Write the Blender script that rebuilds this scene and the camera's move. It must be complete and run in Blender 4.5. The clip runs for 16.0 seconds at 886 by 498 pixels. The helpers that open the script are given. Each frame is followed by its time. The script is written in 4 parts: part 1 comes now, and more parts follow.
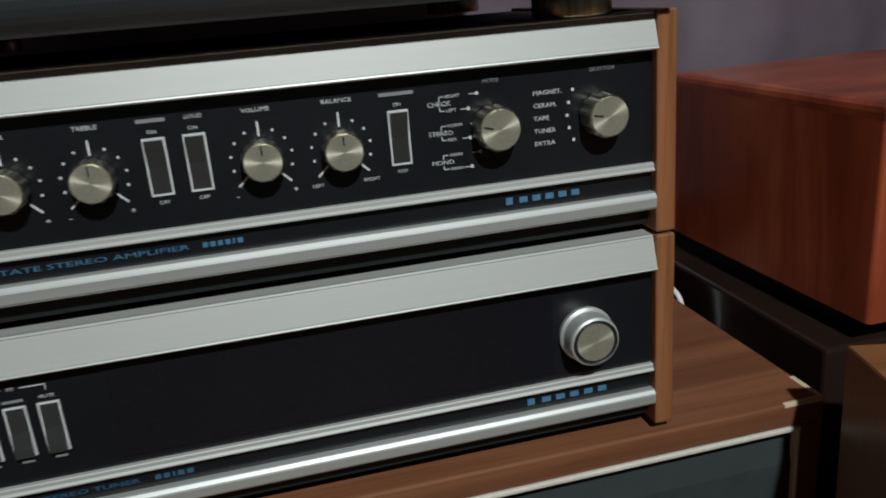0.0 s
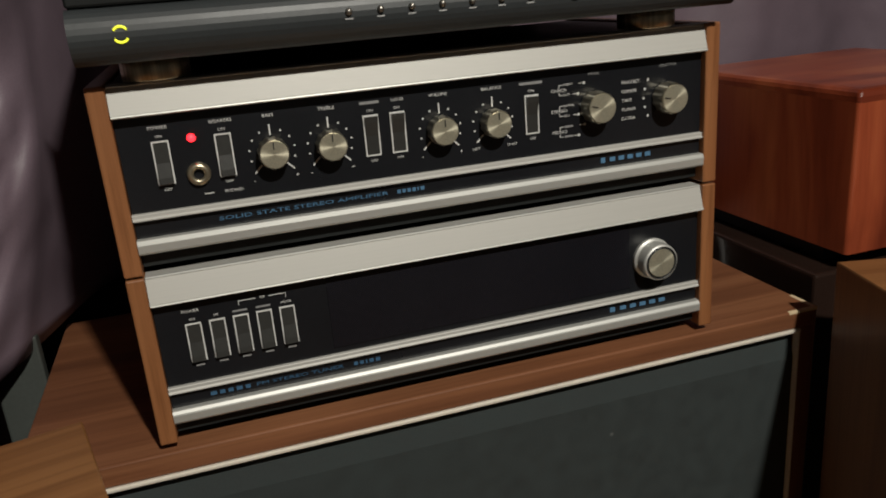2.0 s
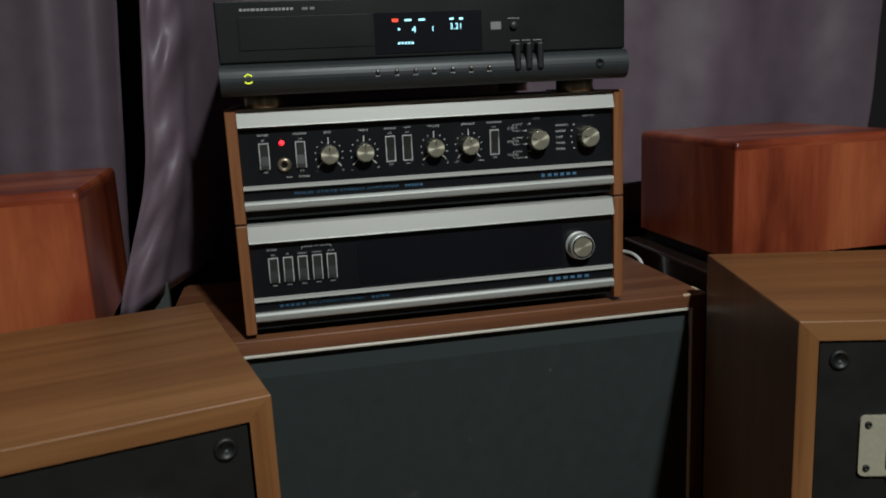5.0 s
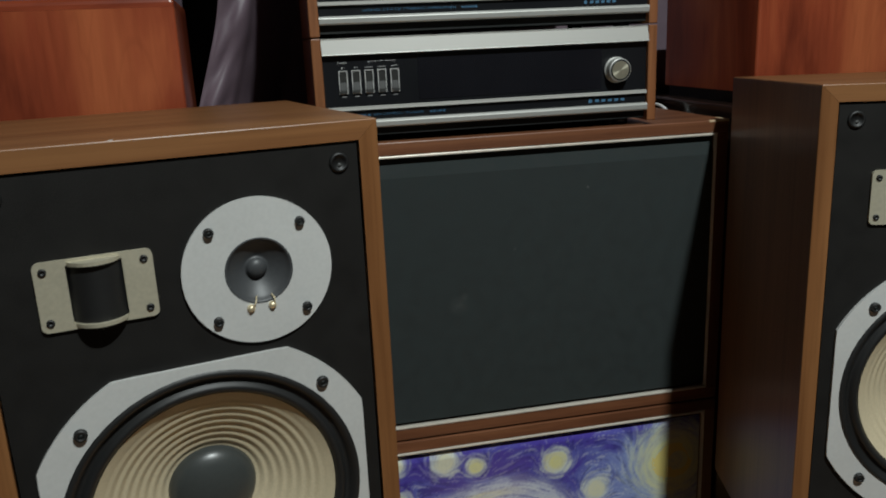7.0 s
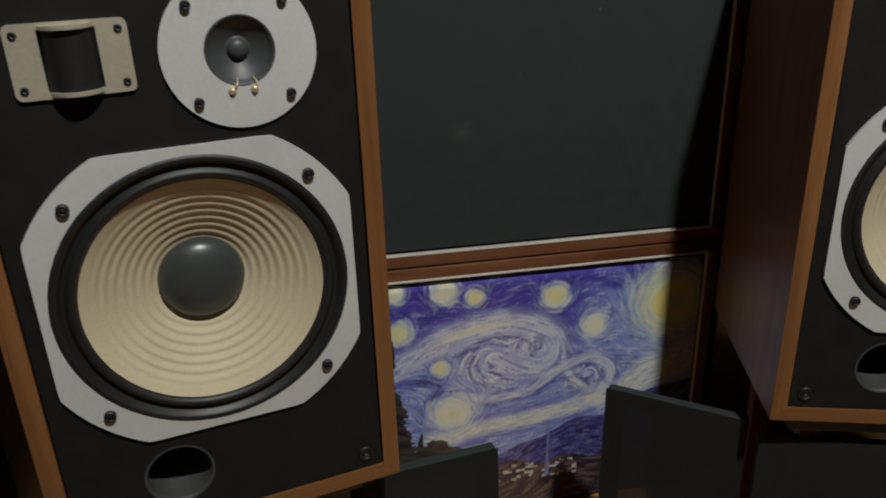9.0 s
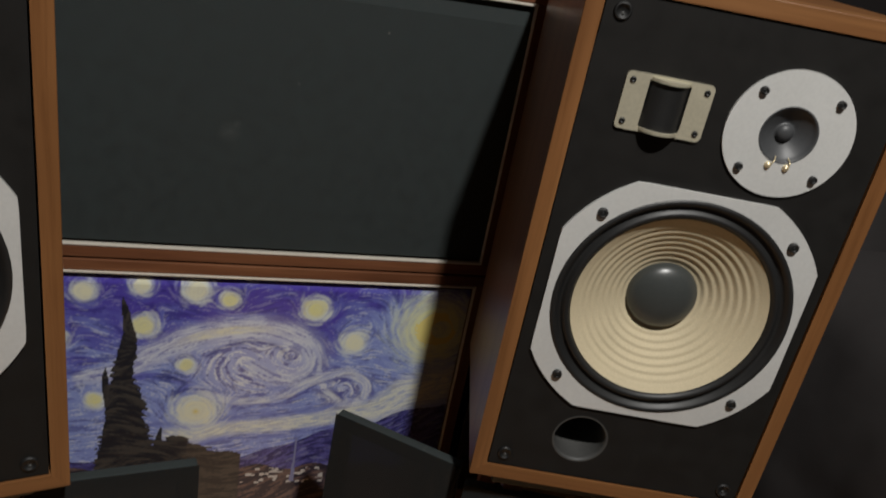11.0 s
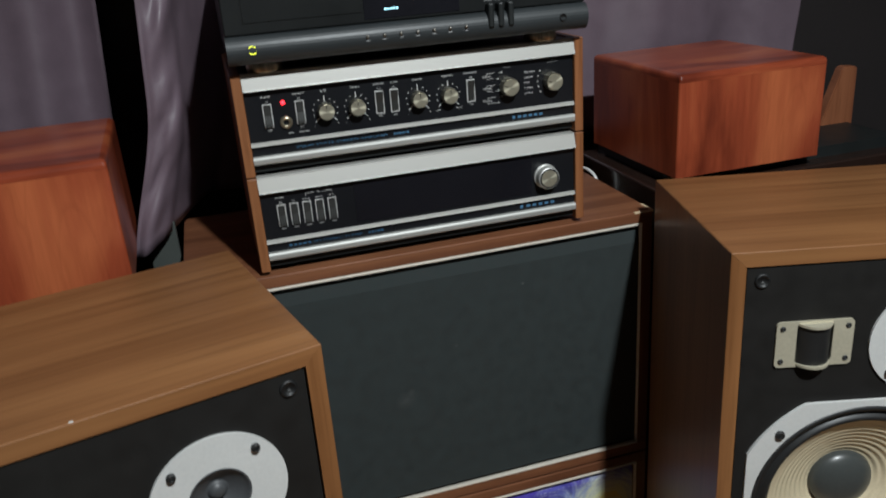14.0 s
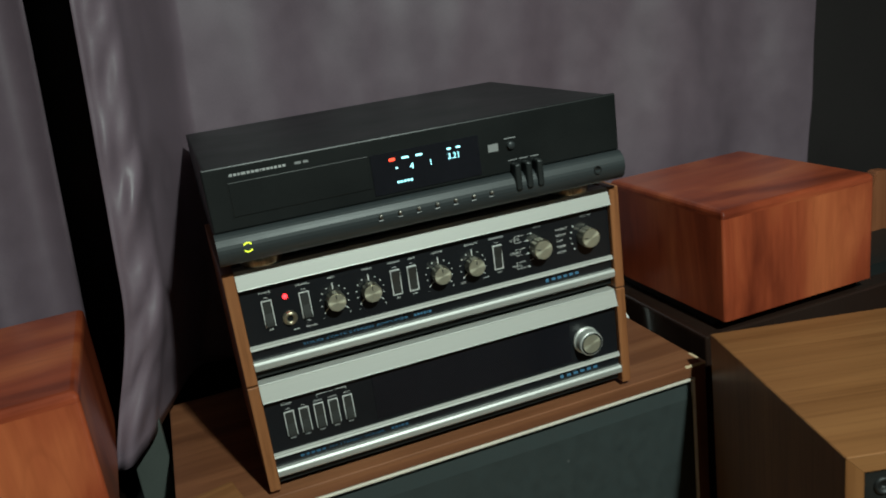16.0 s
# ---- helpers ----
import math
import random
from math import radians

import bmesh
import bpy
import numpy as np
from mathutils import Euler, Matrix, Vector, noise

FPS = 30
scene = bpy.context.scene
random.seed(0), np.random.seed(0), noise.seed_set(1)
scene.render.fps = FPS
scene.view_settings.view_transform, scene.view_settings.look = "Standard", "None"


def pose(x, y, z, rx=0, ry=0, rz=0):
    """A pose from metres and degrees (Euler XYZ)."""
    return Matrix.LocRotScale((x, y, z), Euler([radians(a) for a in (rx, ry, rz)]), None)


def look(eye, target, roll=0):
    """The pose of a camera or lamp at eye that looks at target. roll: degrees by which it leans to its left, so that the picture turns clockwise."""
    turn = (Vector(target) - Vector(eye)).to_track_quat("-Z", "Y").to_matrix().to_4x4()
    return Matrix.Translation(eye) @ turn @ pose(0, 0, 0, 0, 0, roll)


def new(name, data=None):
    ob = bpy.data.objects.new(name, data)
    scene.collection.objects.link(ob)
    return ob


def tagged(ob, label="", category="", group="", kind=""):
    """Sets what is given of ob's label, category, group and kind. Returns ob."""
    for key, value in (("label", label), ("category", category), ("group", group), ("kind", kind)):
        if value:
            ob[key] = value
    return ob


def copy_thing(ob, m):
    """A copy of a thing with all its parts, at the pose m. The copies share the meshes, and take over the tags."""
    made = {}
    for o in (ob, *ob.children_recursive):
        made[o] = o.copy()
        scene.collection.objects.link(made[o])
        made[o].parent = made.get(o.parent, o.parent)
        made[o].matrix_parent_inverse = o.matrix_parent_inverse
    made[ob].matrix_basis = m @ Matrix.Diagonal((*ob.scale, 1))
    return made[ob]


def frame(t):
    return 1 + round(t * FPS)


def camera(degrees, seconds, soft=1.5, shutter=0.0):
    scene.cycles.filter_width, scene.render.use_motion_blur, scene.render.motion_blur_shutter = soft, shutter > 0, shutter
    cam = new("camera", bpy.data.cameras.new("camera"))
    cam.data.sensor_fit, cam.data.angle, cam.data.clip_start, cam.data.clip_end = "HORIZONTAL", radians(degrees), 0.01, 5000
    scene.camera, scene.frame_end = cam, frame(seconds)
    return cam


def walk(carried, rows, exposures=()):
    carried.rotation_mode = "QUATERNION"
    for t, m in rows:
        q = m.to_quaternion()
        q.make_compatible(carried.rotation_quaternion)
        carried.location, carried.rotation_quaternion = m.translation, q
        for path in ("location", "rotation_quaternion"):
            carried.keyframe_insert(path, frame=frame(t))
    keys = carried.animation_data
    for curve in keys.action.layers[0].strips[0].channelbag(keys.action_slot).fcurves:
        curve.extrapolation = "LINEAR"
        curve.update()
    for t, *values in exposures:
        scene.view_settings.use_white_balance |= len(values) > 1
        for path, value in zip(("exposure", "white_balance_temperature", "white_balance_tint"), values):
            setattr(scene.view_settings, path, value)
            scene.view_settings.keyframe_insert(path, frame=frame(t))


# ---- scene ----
cam = camera(58.5, 16.0, soft=1.8, shutter=0.35)
METRES, EYE, TILT, LEAN, TURN = 1.787, 1.15, 0.0, 0.0, -12.7
ROWS = [
    (0.0, 0.0, 0.0, 0.0, -1.47, -18.12, 4.51),
    (0.5, -0.0185, -0.0296, 0.0056, -1.29, -17.33, 4.62),
    (1.0, -0.0527, -0.0468, 0.0089, -2.84, -17.4, 5.32),
    (1.5, -0.0708, -0.0625, 0.0058, -4.4, -18.4, 4.57),
    (2.0, -0.0708, -0.0921, 0.0134, -5.09, -18.46, 4.44),
    (2.5, -0.0734, -0.1149, 0.0236, -5.56, -18.25, 6.77),
    (3.0, -0.0666, -0.1329, 0.036, -6.07, -17.46, 8.78),
    (5.5, -0.0443, -0.2996, -0.0331, 1.19, -12.62, 2.74),
    (6.0, -0.0612, -0.3266, -0.0515, 0.64, -13.67, 3.0),
    (6.5, -0.0705, -0.3465, -0.0707, 0.16, -14.1, 2.52),
    (7.0, -0.0747, -0.3601, -0.0836, 0.68, -14.93, 2.46),
    (7.5, -0.0815, -0.3715, -0.092, 2.17, -15.87, 2.0),
    (8.0, -0.0801, -0.3716, -0.1058, 3.06, -18.0, 1.62),
    (8.5, -0.0726, -0.3699, -0.1175, 3.18, -21.05, 1.63),
    (9.0, -0.0591, -0.3641, -0.1279, 2.78, -23.24, 1.66),
    (9.5, -0.0272, -0.3515, -0.1356, 1.6, -25.02, 0.65),
    (10.0, 0.0175, -0.3447, -0.1363, 0.18, -25.71, -6.72),
    (12.5, 0.0094, -0.3247, 0.0044, -2.03, -25.24, -3.19),
    (13.0, -0.0187, -0.3394, 0.0175, -2.27, -24.36, -0.78),
    (13.5, -0.0488, -0.3477, 0.0415, -3.21, -23.02, 1.59),
    (14.0, -0.0635, -0.3397, 0.0651, -4.12, -21.61, 3.99),
    (14.5, -0.0656, -0.3233, 0.089, -5.18, -20.38, 5.98),
    (15.0, -0.0673, -0.2996, 0.108, -6.67, -19.42, 7.38),
    (15.5, -0.0725, -0.2717, 0.1201, -7.63, -18.44, 8.05),
    (16.0, -0.0854, -0.2374, 0.1157, -7.52, -17.28, 7.59),
]
GUESS = pose(0, 0, EYE, TILT, LEAN, TURN)
PATH = [(t, GUESS @ pose(METRES * x, METRES * y, METRES * z, 90 + pitch, roll, yaw)) for t, x, y, z, yaw, pitch, roll in ROWS]
PATH += [
    (3.2, look((-0.156, -0.219, 1.240), (0.375, 1.608, 0.623), -7.9)),
    (5.3, look((-0.178, -0.499, 1.115), (0.201, 1.423, 0.713), -2.6)),
    (10.2, look((-0.068, -0.613, 0.910), (0.487, 1.110, 0.059), 11.9)),
    (12.3, look((-0.081, -0.562, 1.151), (0.448, 1.165, 0.290), 5.2)),
]
walk(cam, sorted(PATH, key=lambda row: row[0]), exposures=[
    (0.0, 0.17, 5750, 4), (0.5, 0.27, 6550, 9), (1.5, 0.23, 6700, 10), (3.0, 0.06, 6800, 9), (5.5, -0.20, 5800, 3), (7.0, -0.05, 5900, 3), (8.0, -0.08, 6000, 5), (9.0, -0.16, 6250, 9),
    (9.5, -0.10, 6450, 11), (10.2, -0.08, 6300, 11), (12.3, 0.27, 6550, 14), (13.5, 0.32, 6250, 9), (14.5, 0.34, 5400, 3), (15.0, 0.3, 5300, -3), (15.5, 0.33, 5450, -8), (16.0, 0.35, 5850, -12)])

# ---- light ----
world = bpy.data.worlds.new("night_room")
scene.world = world
world.use_nodes = True
world.node_tree.nodes["Background"].inputs[0].default_value = (0.02, 0.022, 0.03, 1)
world.node_tree.nodes["Background"].inputs[1].default_value = 0.1

bulb = bpy.data.lights.new("ceiling_light", "AREA")
bulb.shape, bulb.size, bulb.energy, bulb.color = "DISK", 0.07, 43, (1.0, 0.98, 0.91)
new("ceiling_light", bulb).location = (0.168, -1.00, 2.28)


# ---- materials ----
def material(name, rough=0.5, metal=0.0, coat=0.0):
    m = bpy.data.materials.new(name)
    m.use_nodes = True
    nt = m.node_tree
    b = nt.nodes["Principled BSDF"]
    b.inputs["Roughness"].default_value = rough
    b.inputs["Metallic"].default_value = metal
    b.inputs["Coat Weight"].default_value = coat
    return m, nt, b


def node(nt, kind, **sets):
    n = nt.nodes.new(kind)
    for key, value in sets.items():
        n.inputs[key.replace("_", " ")].default_value = value
    return n


def coords(nt, scale, source="Object"):
    tc = nt.nodes.new("ShaderNodeTexCoord")
    mp = nt.nodes.new("ShaderNodeMapping")
    mp.inputs["Scale"].default_value = scale
    nt.links.new(tc.outputs[source], mp.inputs["Vector"])
    return mp.outputs["Vector"]


def ramp(nt, fac, stops):
    r = nt.nodes.new("ShaderNodeValToRGB")
    e = r.color_ramp.elements
    e[0].position, e[0].color = stops[0][0], (*stops[0][1], 1)
    e[1].position, e[1].color = stops[-1][0], (*stops[-1][1], 1)
    for p, c in stops[1:-1]:
        e.new(p).color = (*c, 1)
    nt.links.new(fac, r.inputs[0])
    return r.outputs["Color"]


def mixed(nt, a, b, fac, blend="MIX"):
    m = nt.nodes.new("ShaderNodeMix")
    m.data_type, m.blend_type = "RGBA", blend
    for sock, v in ((m.inputs[6], a), (m.inputs[7], b), (m.inputs[0], fac)):
        if hasattr(v, "is_linked"):
            nt.links.new(v, sock)
        else:
            sock.default_value = v
    return m.outputs[2]


def bumped(nt, b, height, strength, distance=0.001):
    bp = node(nt, "ShaderNodeBump", Strength=strength, Distance=distance)
    nt.links.new(height, bp.inputs["Height"])
    nt.links.new(bp.outputs["Normal"], b.inputs["Normal"])


def plain(name, colour, rough=0.5, metal=0.0, grain=300.0, amount=0.12, bump=0.05, coat=0.0):
    """A paint, plastic or cloth with two scales of slight unevenness."""
    m, nt, b = material(name, rough, metal, coat)
    fine = node(nt, "ShaderNodeTexNoise", Scale=grain, Detail=3.0)
    broad = node(nt, "ShaderNodeTexNoise", Scale=grain / 25, Detail=4.0)
    for n in (fine, broad):
        nt.links.new(coords(nt, (1, 1, 1)), n.inputs["Vector"])
    dark = tuple(c * (1 - amount) for c in colour)
    light = tuple(min(1, c * (1 + amount)) for c in colour)
    c1 = ramp(nt, fine.outputs["Fac"], [(0.3, dark), (0.7, light)])
    c2 = ramp(nt, broad.outputs["Fac"], [(0.3, dark), (0.7, light)])
    nt.links.new(mixed(nt, c1, c2, 0.5), b.inputs["Base Color"])
    rr = ramp(nt, broad.outputs["Fac"], [(0.25, (rough * 0.85,) * 3), (0.75, (min(1, rough * 1.15),) * 3)])
    nt.links.new(rr, b.inputs["Roughness"])
    if bump:
        bumped(nt, b, fine.outputs["Fac"], bump)
    return m


def wood(name, grain, dark, mid, light, rough=0.4, size=1.0, figure=0.5, coat=0.0, spread=0.2):
    """A veneer whose grain runs along one axis: fine pores over broad streaks."""
    m, nt, b = material(name, rough, 0, coat)
    long, cross = 1.2 / size, 26.0 / size
    s = tuple(long if a == grain else cross for a in "xyz")
    broad = node(nt, "ShaderNodeTexNoise", Scale=1.0, Detail=3.0, Roughness=0.55, Distortion=figure)
    nt.links.new(coords(nt, s), broad.inputs["Vector"])
    fine = node(nt, "ShaderNodeTexNoise", Scale=1.0, Detail=5.0, Roughness=0.65)
    nt.links.new(coords(nt, tuple(v * (9 * max(1, size) if v == cross else 6) for v in s)), fine.inputs["Vector"])
    patch = node(nt, "ShaderNodeTexNoise", Scale=5.0, Detail=2.0)
    nt.links.new(coords(nt, (1, 1, 1)), patch.inputs["Vector"])
    c = ramp(nt, broad.outputs["Fac"], [(0.5 - spread, dark), (0.5, mid), (0.5 + spread, light)])
    pores = ramp(nt, fine.outputs["Fac"], [(0.30, (0.66, 0.62, 0.58)), (0.52, (1, 1, 1))])
    c = mixed(nt, c, pores, 0.75, "MULTIPLY")
    tone = ramp(nt, patch.outputs["Fac"], [(0.3, (0.82, 0.8, 0.78)), (0.7, (1.1, 1.08, 1.05))])
    c = mixed(nt, c, tone, 0.7, "MULTIPLY")
    nt.links.new(c, b.inputs["Base Color"])
    bumped(nt, b, fine.outputs["Fac"], 0.08)
    return m


def brushed(name, colour, axis, rough=0.32, metal=1.0, fine=3200.0, dark=0.93):
    m, nt, b = material(name, rough, metal)
    s = tuple(12.0 if a == axis else fine for a in "xyz")
    n = node(nt, "ShaderNodeTexNoise", Scale=1.0, Detail=2.0)
    nt.links.new(coords(nt, s), n.inputs["Vector"])
    c = ramp(nt, n.outputs["Fac"], [(0.3, tuple(v * dark for v in colour)), (0.7, colour)])
    nt.links.new(c, b.inputs["Base Color"])
    r = ramp(nt, n.outputs["Fac"], [(0.3, (rough * 0.94,) * 3), (0.7, (rough * 1.06,) * 3)])
    nt.links.new(r, b.inputs["Roughness"])
    return m


def glowing(name, colour, strength):
    m, nt, b = material(name, 0.4)
    b.inputs["Base Color"].default_value = (*colour, 1)
    b.inputs["Emission Color"].default_value = (*colour, 1)
    b.inputs["Emission Strength"].default_value = strength
    return m


WALNUT = ((0.160, 0.066, 0.022), (0.222, 0.098, 0.035), (0.275, 0.128, 0.047))
walnut_x = wood("walnut_along", "x", *WALNUT, size=1.7, figure=0.9)
walnut_z = wood("walnut_upright", "z", *WALNUT, rough=0.34)
TEAK = ((0.17, 0.062, 0.024), (0.25, 0.098, 0.038), (0.31, 0.13, 0.052))
teak_z = wood("teak_upright", "z", *TEAK, size=0.5)
RED_WALNUT = ((0.13, 0.050, 0.024), (0.20, 0.080, 0.038), (0.26, 0.112, 0.054))
cab_wood = wood("cabinet_walnut", "x", *RED_WALNUT, size=0.8)
cab_wood_z = wood("cabinet_walnut_upright", "z", *RED_WALNUT, size=0.8)
CHERRY = ((0.15, 0.027, 0.012), (0.30, 0.060, 0.024), (0.45, 0.120, 0.044))


def figured(name, grain, dark, mid, light):
    """A glossy red veneer: soft cloudy figure, wandering dark lines and faint pores along the grain."""
    m, nt, b = material(name, 0.30)
    stretch = tuple(0.30 if a == grain else 1.0 for a in "xyz")
    cloud = node(nt, "ShaderNodeTexNoise", Scale=10.0, Detail=4.0, Roughness=0.5, Distortion=0.7)
    nt.links.new(coords(nt, stretch), cloud.inputs["Vector"])
    c = ramp(nt, cloud.outputs["Fac"], [(0.34, dark), (0.50, mid), (0.68, light)])
    line = node(nt, "ShaderNodeTexNoise", Scale=16.0, Detail=2.0, Roughness=0.5, Distortion=1.6)
    nt.links.new(coords(nt, tuple(0.16 if a == grain else 1.0 for a in "xyz")), line.inputs["Vector"])
    veins = ramp(nt, line.outputs["Fac"], [(0.455, (1, 1, 1)), (0.485, (0.55, 0.48, 0.45)), (0.50, (0.62, 0.55, 0.52)), (0.54, (1, 1, 1))])
    c = mixed(nt, c, veins, 0.18, "MULTIPLY")
    fine = node(nt, "ShaderNodeTexNoise", Scale=1.0, Detail=4.0, Roughness=0.6)
    nt.links.new(coords(nt, tuple(9.0 if a == grain else 160.0 for a in "xyz")), fine.inputs["Vector"])
    pores = ramp(nt, fine.outputs["Fac"], [(0.30, (0.78, 0.74, 0.70)), (0.55, (1, 1, 1))])
    nt.links.new(mixed(nt, c, pores, 0.6, "MULTIPLY"), b.inputs["Base Color"])
    bumped(nt, b, fine.outputs["Fac"], 0.05)
    return m


cherry = figured("red_cherry", "z", *CHERRY)
cherry_top = figured("red_cherry_top", "x", *CHERRY)
pale_wood = wood("pale_beech", "z", (0.17, 0.060, 0.028), (0.23, 0.084, 0.038), (0.28, 0.11, 0.05))
# Unseen floor, kept dark so that little light bounces up.
floor_wood = wood("dark_floor", "y", (0.060, 0.032, 0.018), (0.085, 0.046, 0.026), (0.11, 0.06, 0.034), rough=0.4)
platform_wood = wood("platform_pine", "y", (0.62, 0.30, 0.095), (0.74, 0.39, 0.14), (0.82, 0.46, 0.18), rough=0.38)
alu = brushed("brushed_aluminium", (0.47, 0.46, 0.43), "x", 0.58, 0.30)
alu_bright = brushed("polished_aluminium", (0.56, 0.56, 0.53), "x", 0.50, 0.55)
knob_metal = brushed("turned_aluminium", (0.60, 0.56, 0.45), "z", 0.34)
gold_metal = brushed("pale_brass", (0.66, 0.58, 0.42), "z", 0.32, 0.9, 420.0, 0.45)
gilt = plain("gilt_terminal", (0.80, 0.68, 0.45), 0.3, 0.6)
champagne = plain("champagne_paint", (0.51, 0.47, 0.355), 0.45, 0.35)
panel_black = plain("panel_black", (0.0090, 0.0097, 0.0118), 0.30, amount=0.2, bump=0.0, coat=0.2)
dark_glass = plain("smoked_glass", (0.009, 0.009, 0.012), 0.22, amount=0.2, bump=0.0)
for glossy in (panel_black, dark_glass):
    glossy.node_tree.nodes["Principled BSDF"].inputs["Specular IOR Level"].default_value = 0.45
    glossy.node_tree.nodes["Principled BSDF"].inputs["Coat Weight"].default_value = 0.0
def matt(m, level=0.22):
    m.node_tree.nodes["Principled BSDF"].inputs["Specular IOR Level"].default_value = level
    return m


case_black = plain("case_black", (0.010, 0.012, 0.012), 0.48, amount=0.2)
front_black = matt(plain("front_black", (0.0075, 0.0085, 0.0085), 0.42, amount=0.2), 0.35)
rocker_black = plain("rocker_black", (0.034, 0.034, 0.032), 0.30, coat=0.4)
rubber = plain("black_rubber", (0.012, 0.012, 0.012), 0.5)
baffle_black = matt(plain("baffle_black", (0.0110, 0.0102, 0.0094), 0.68, grain=900, amount=0.25, bump=0.2))
grille_cloth = plain("grille_cloth", (0.024, 0.031, 0.031), 0.9, grain=1400, amount=0.3, bump=0.3)
ring_grey = plain("grey_cast_metal", (0.66, 0.66, 0.64), 0.45, 0.2, amount=0.06)
paper_cone = plain("cream_paper_cone", (0.57, 0.485, 0.325), 0.75, grain=500, amount=0.10, bump=0.15)
cap_grey = plain("grey_dust_cap", (0.048, 0.052, 0.050), 0.32, amount=0.1)
tweeter_grey = plain("dark_tweeter_cone", (0.055, 0.057, 0.060), 0.48)
steel = plain("steel_screw", (0.30, 0.28, 0.25), 0.4, 0.9)
socket_black = plain("satin_black_socket", (0.006, 0.006, 0.006), 0.5, bump=0.0)
dark_hole = plain("dark_recess", (0.004, 0.004, 0.004), 0.8, bump=0.0)
port_grey = plain("port_tube_grey", (0.05, 0.05, 0.048), 0.6)
print_white = plain("white_print", (0.62, 0.62, 0.60), 0.6, bump=0.0)
print_dim = plain("dim_print", (0.24, 0.24, 0.24), 0.6, bump=0.0)
print_blue = plain("blue_print", (0.07, 0.17, 0.29), 0.5, bump=0.0)
print_blue_dim = plain("dim_blue_print", (0.04, 0.11, 0.20), 0.5, bump=0.0)
print_grey = plain("grey_print", (0.40, 0.40, 0.40), 0.6, bump=0.0)
cream_trim = plain("cream_trim", (0.80, 0.74, 0.64), 0.35, 0.2)
curtain_mauve = plain("mauve_curtain", (0.166, 0.122, 0.150), 0.48, grain=700, amount=0.12, bump=0.15)
wall_paint = plain("dim_wall_paint", (0.024, 0.019, 0.019), 0.8, grain=120)
back_paint = plain("grey_wall_paint", (0.05, 0.048, 0.047), 0.8, grain=120)
ceiling_paint = plain("ceiling_paint", (0.34, 0.33, 0.32), 0.85, grain=120)
dark_cloth = plain("dark_cloth", (0.02, 0.017, 0.017), 0.9, grain=600)
pink_cloth = plain("pink_cloth", (0.55, 0.03, 0.09), 0.7, grain=600)
chip_wood = plain("bare_chipboard", (0.62, 0.48, 0.30), 0.8)
white_plastic = plain("white_cable_sheath", (0.75, 0.74, 0.72), 0.4)
night_glass = plain("night_window", (0.006, 0.005, 0.006), 0.5)
red_led = glowing("red_led", (1.0, 0.02, 0.03), 3.5)
yellow_led = glowing("yellow_led", (0.80, 0.85, 0.05), 0.9)
vfd = glowing("display_blue", (0.45, 0.85, 0.95), 1.5)
vfd_red = glowing("display_red", (1.0, 0.06, 0.03), 1.6)


def thin_cloth():
    m, nt, b = material("thin_grille_cloth", 0.9)
    n = node(nt, "ShaderNodeTexNoise", Scale=1200.0)
    nt.links.new(coords(nt, (1, 1, 1)), n.inputs["Vector"])
    nt.links.new(ramp(nt, n.outputs["Fac"], [(0.3, (0.014, 0.015, 0.015)), (0.7, (0.026, 0.027, 0.027))]), b.inputs["Base Color"])
    b.inputs["Alpha"].default_value = 0.80
    b.inputs["Specular IOR Level"].default_value = 0.15
    return m


sheer = thin_cloth()


def dusty(m, marks):
    """Small pale dust marks on a cloth: (x, z, radius, amount) each, ragged by noise."""
    nt = m.node_tree
    b = nt.nodes["Principled BSDF"]
    old = b.inputs["Base Color"].links[0].from_socket
    rag = node(nt, "ShaderNodeTexNoise", Scale=110.0, Detail=3.0)
    nt.links.new(coords(nt, (1, 1, 1)), rag.inputs["Vector"])
    for x, z, r, amount in marks:
        far = nt.nodes.new("ShaderNodeVectorMath")
        far.operation = "DISTANCE"
        nt.links.new(coords(nt, (1, 0, 1)), far.inputs[0])
        far.inputs[1].default_value = (x, 0, z)
        near = nt.nodes.new("ShaderNodeMapRange")
        near.inputs["From Min"].default_value, near.inputs["From Max"].default_value = r, 0.0
        near.inputs["To Max"].default_value = amount
        nt.links.new(far.outputs["Value"], near.inputs["Value"])
        mul = nt.nodes.new("ShaderNodeMath")
        mul.operation = "MULTIPLY"
        nt.links.new(near.outputs[0], mul.inputs[0])
        nt.links.new(rag.outputs["Fac"], mul.inputs[1])
        old = mixed(nt, old, (0.20, 0.20, 0.19, 1), mul.outputs[0])
    nt.links.new(old, b.inputs["Base Color"])
    return m


dusty(grille_cloth, [(-0.061, 0.188, 0.016, 0.20), (-0.052, 0.200, 0.007, 0.2), (0.125, 0.337, 0.0025, 0.8), (0.02, 0.26, 0.003, 0.3)])


# ---- building helpers ----
def box(bm, x0, x1, y0, y1, z0, z1, bevel=0.0, segments=2):
    vs = [bm.verts.new((x, y, z)) for x in (x0, x1) for y in (y0, y1) for z in (z0, z1)]
    faces = [bm.faces.new([vs[i] for i in q]) for q in
             ((0, 1, 3, 2), (4, 6, 7, 5), (0, 4, 5, 1), (2, 3, 7, 6), (0, 2, 6, 4), (1, 5, 7, 3))]
    if bevel:
        edges = {e for f in faces for e in f.edges}
        bmesh.ops.bevel(bm, geom=list(edges), offset=bevel, segments=segments, affect="EDGES", profile=0.5)
    return bm


def cuboid(*a, **k):
    return box(bmesh.new(), *a, **k)


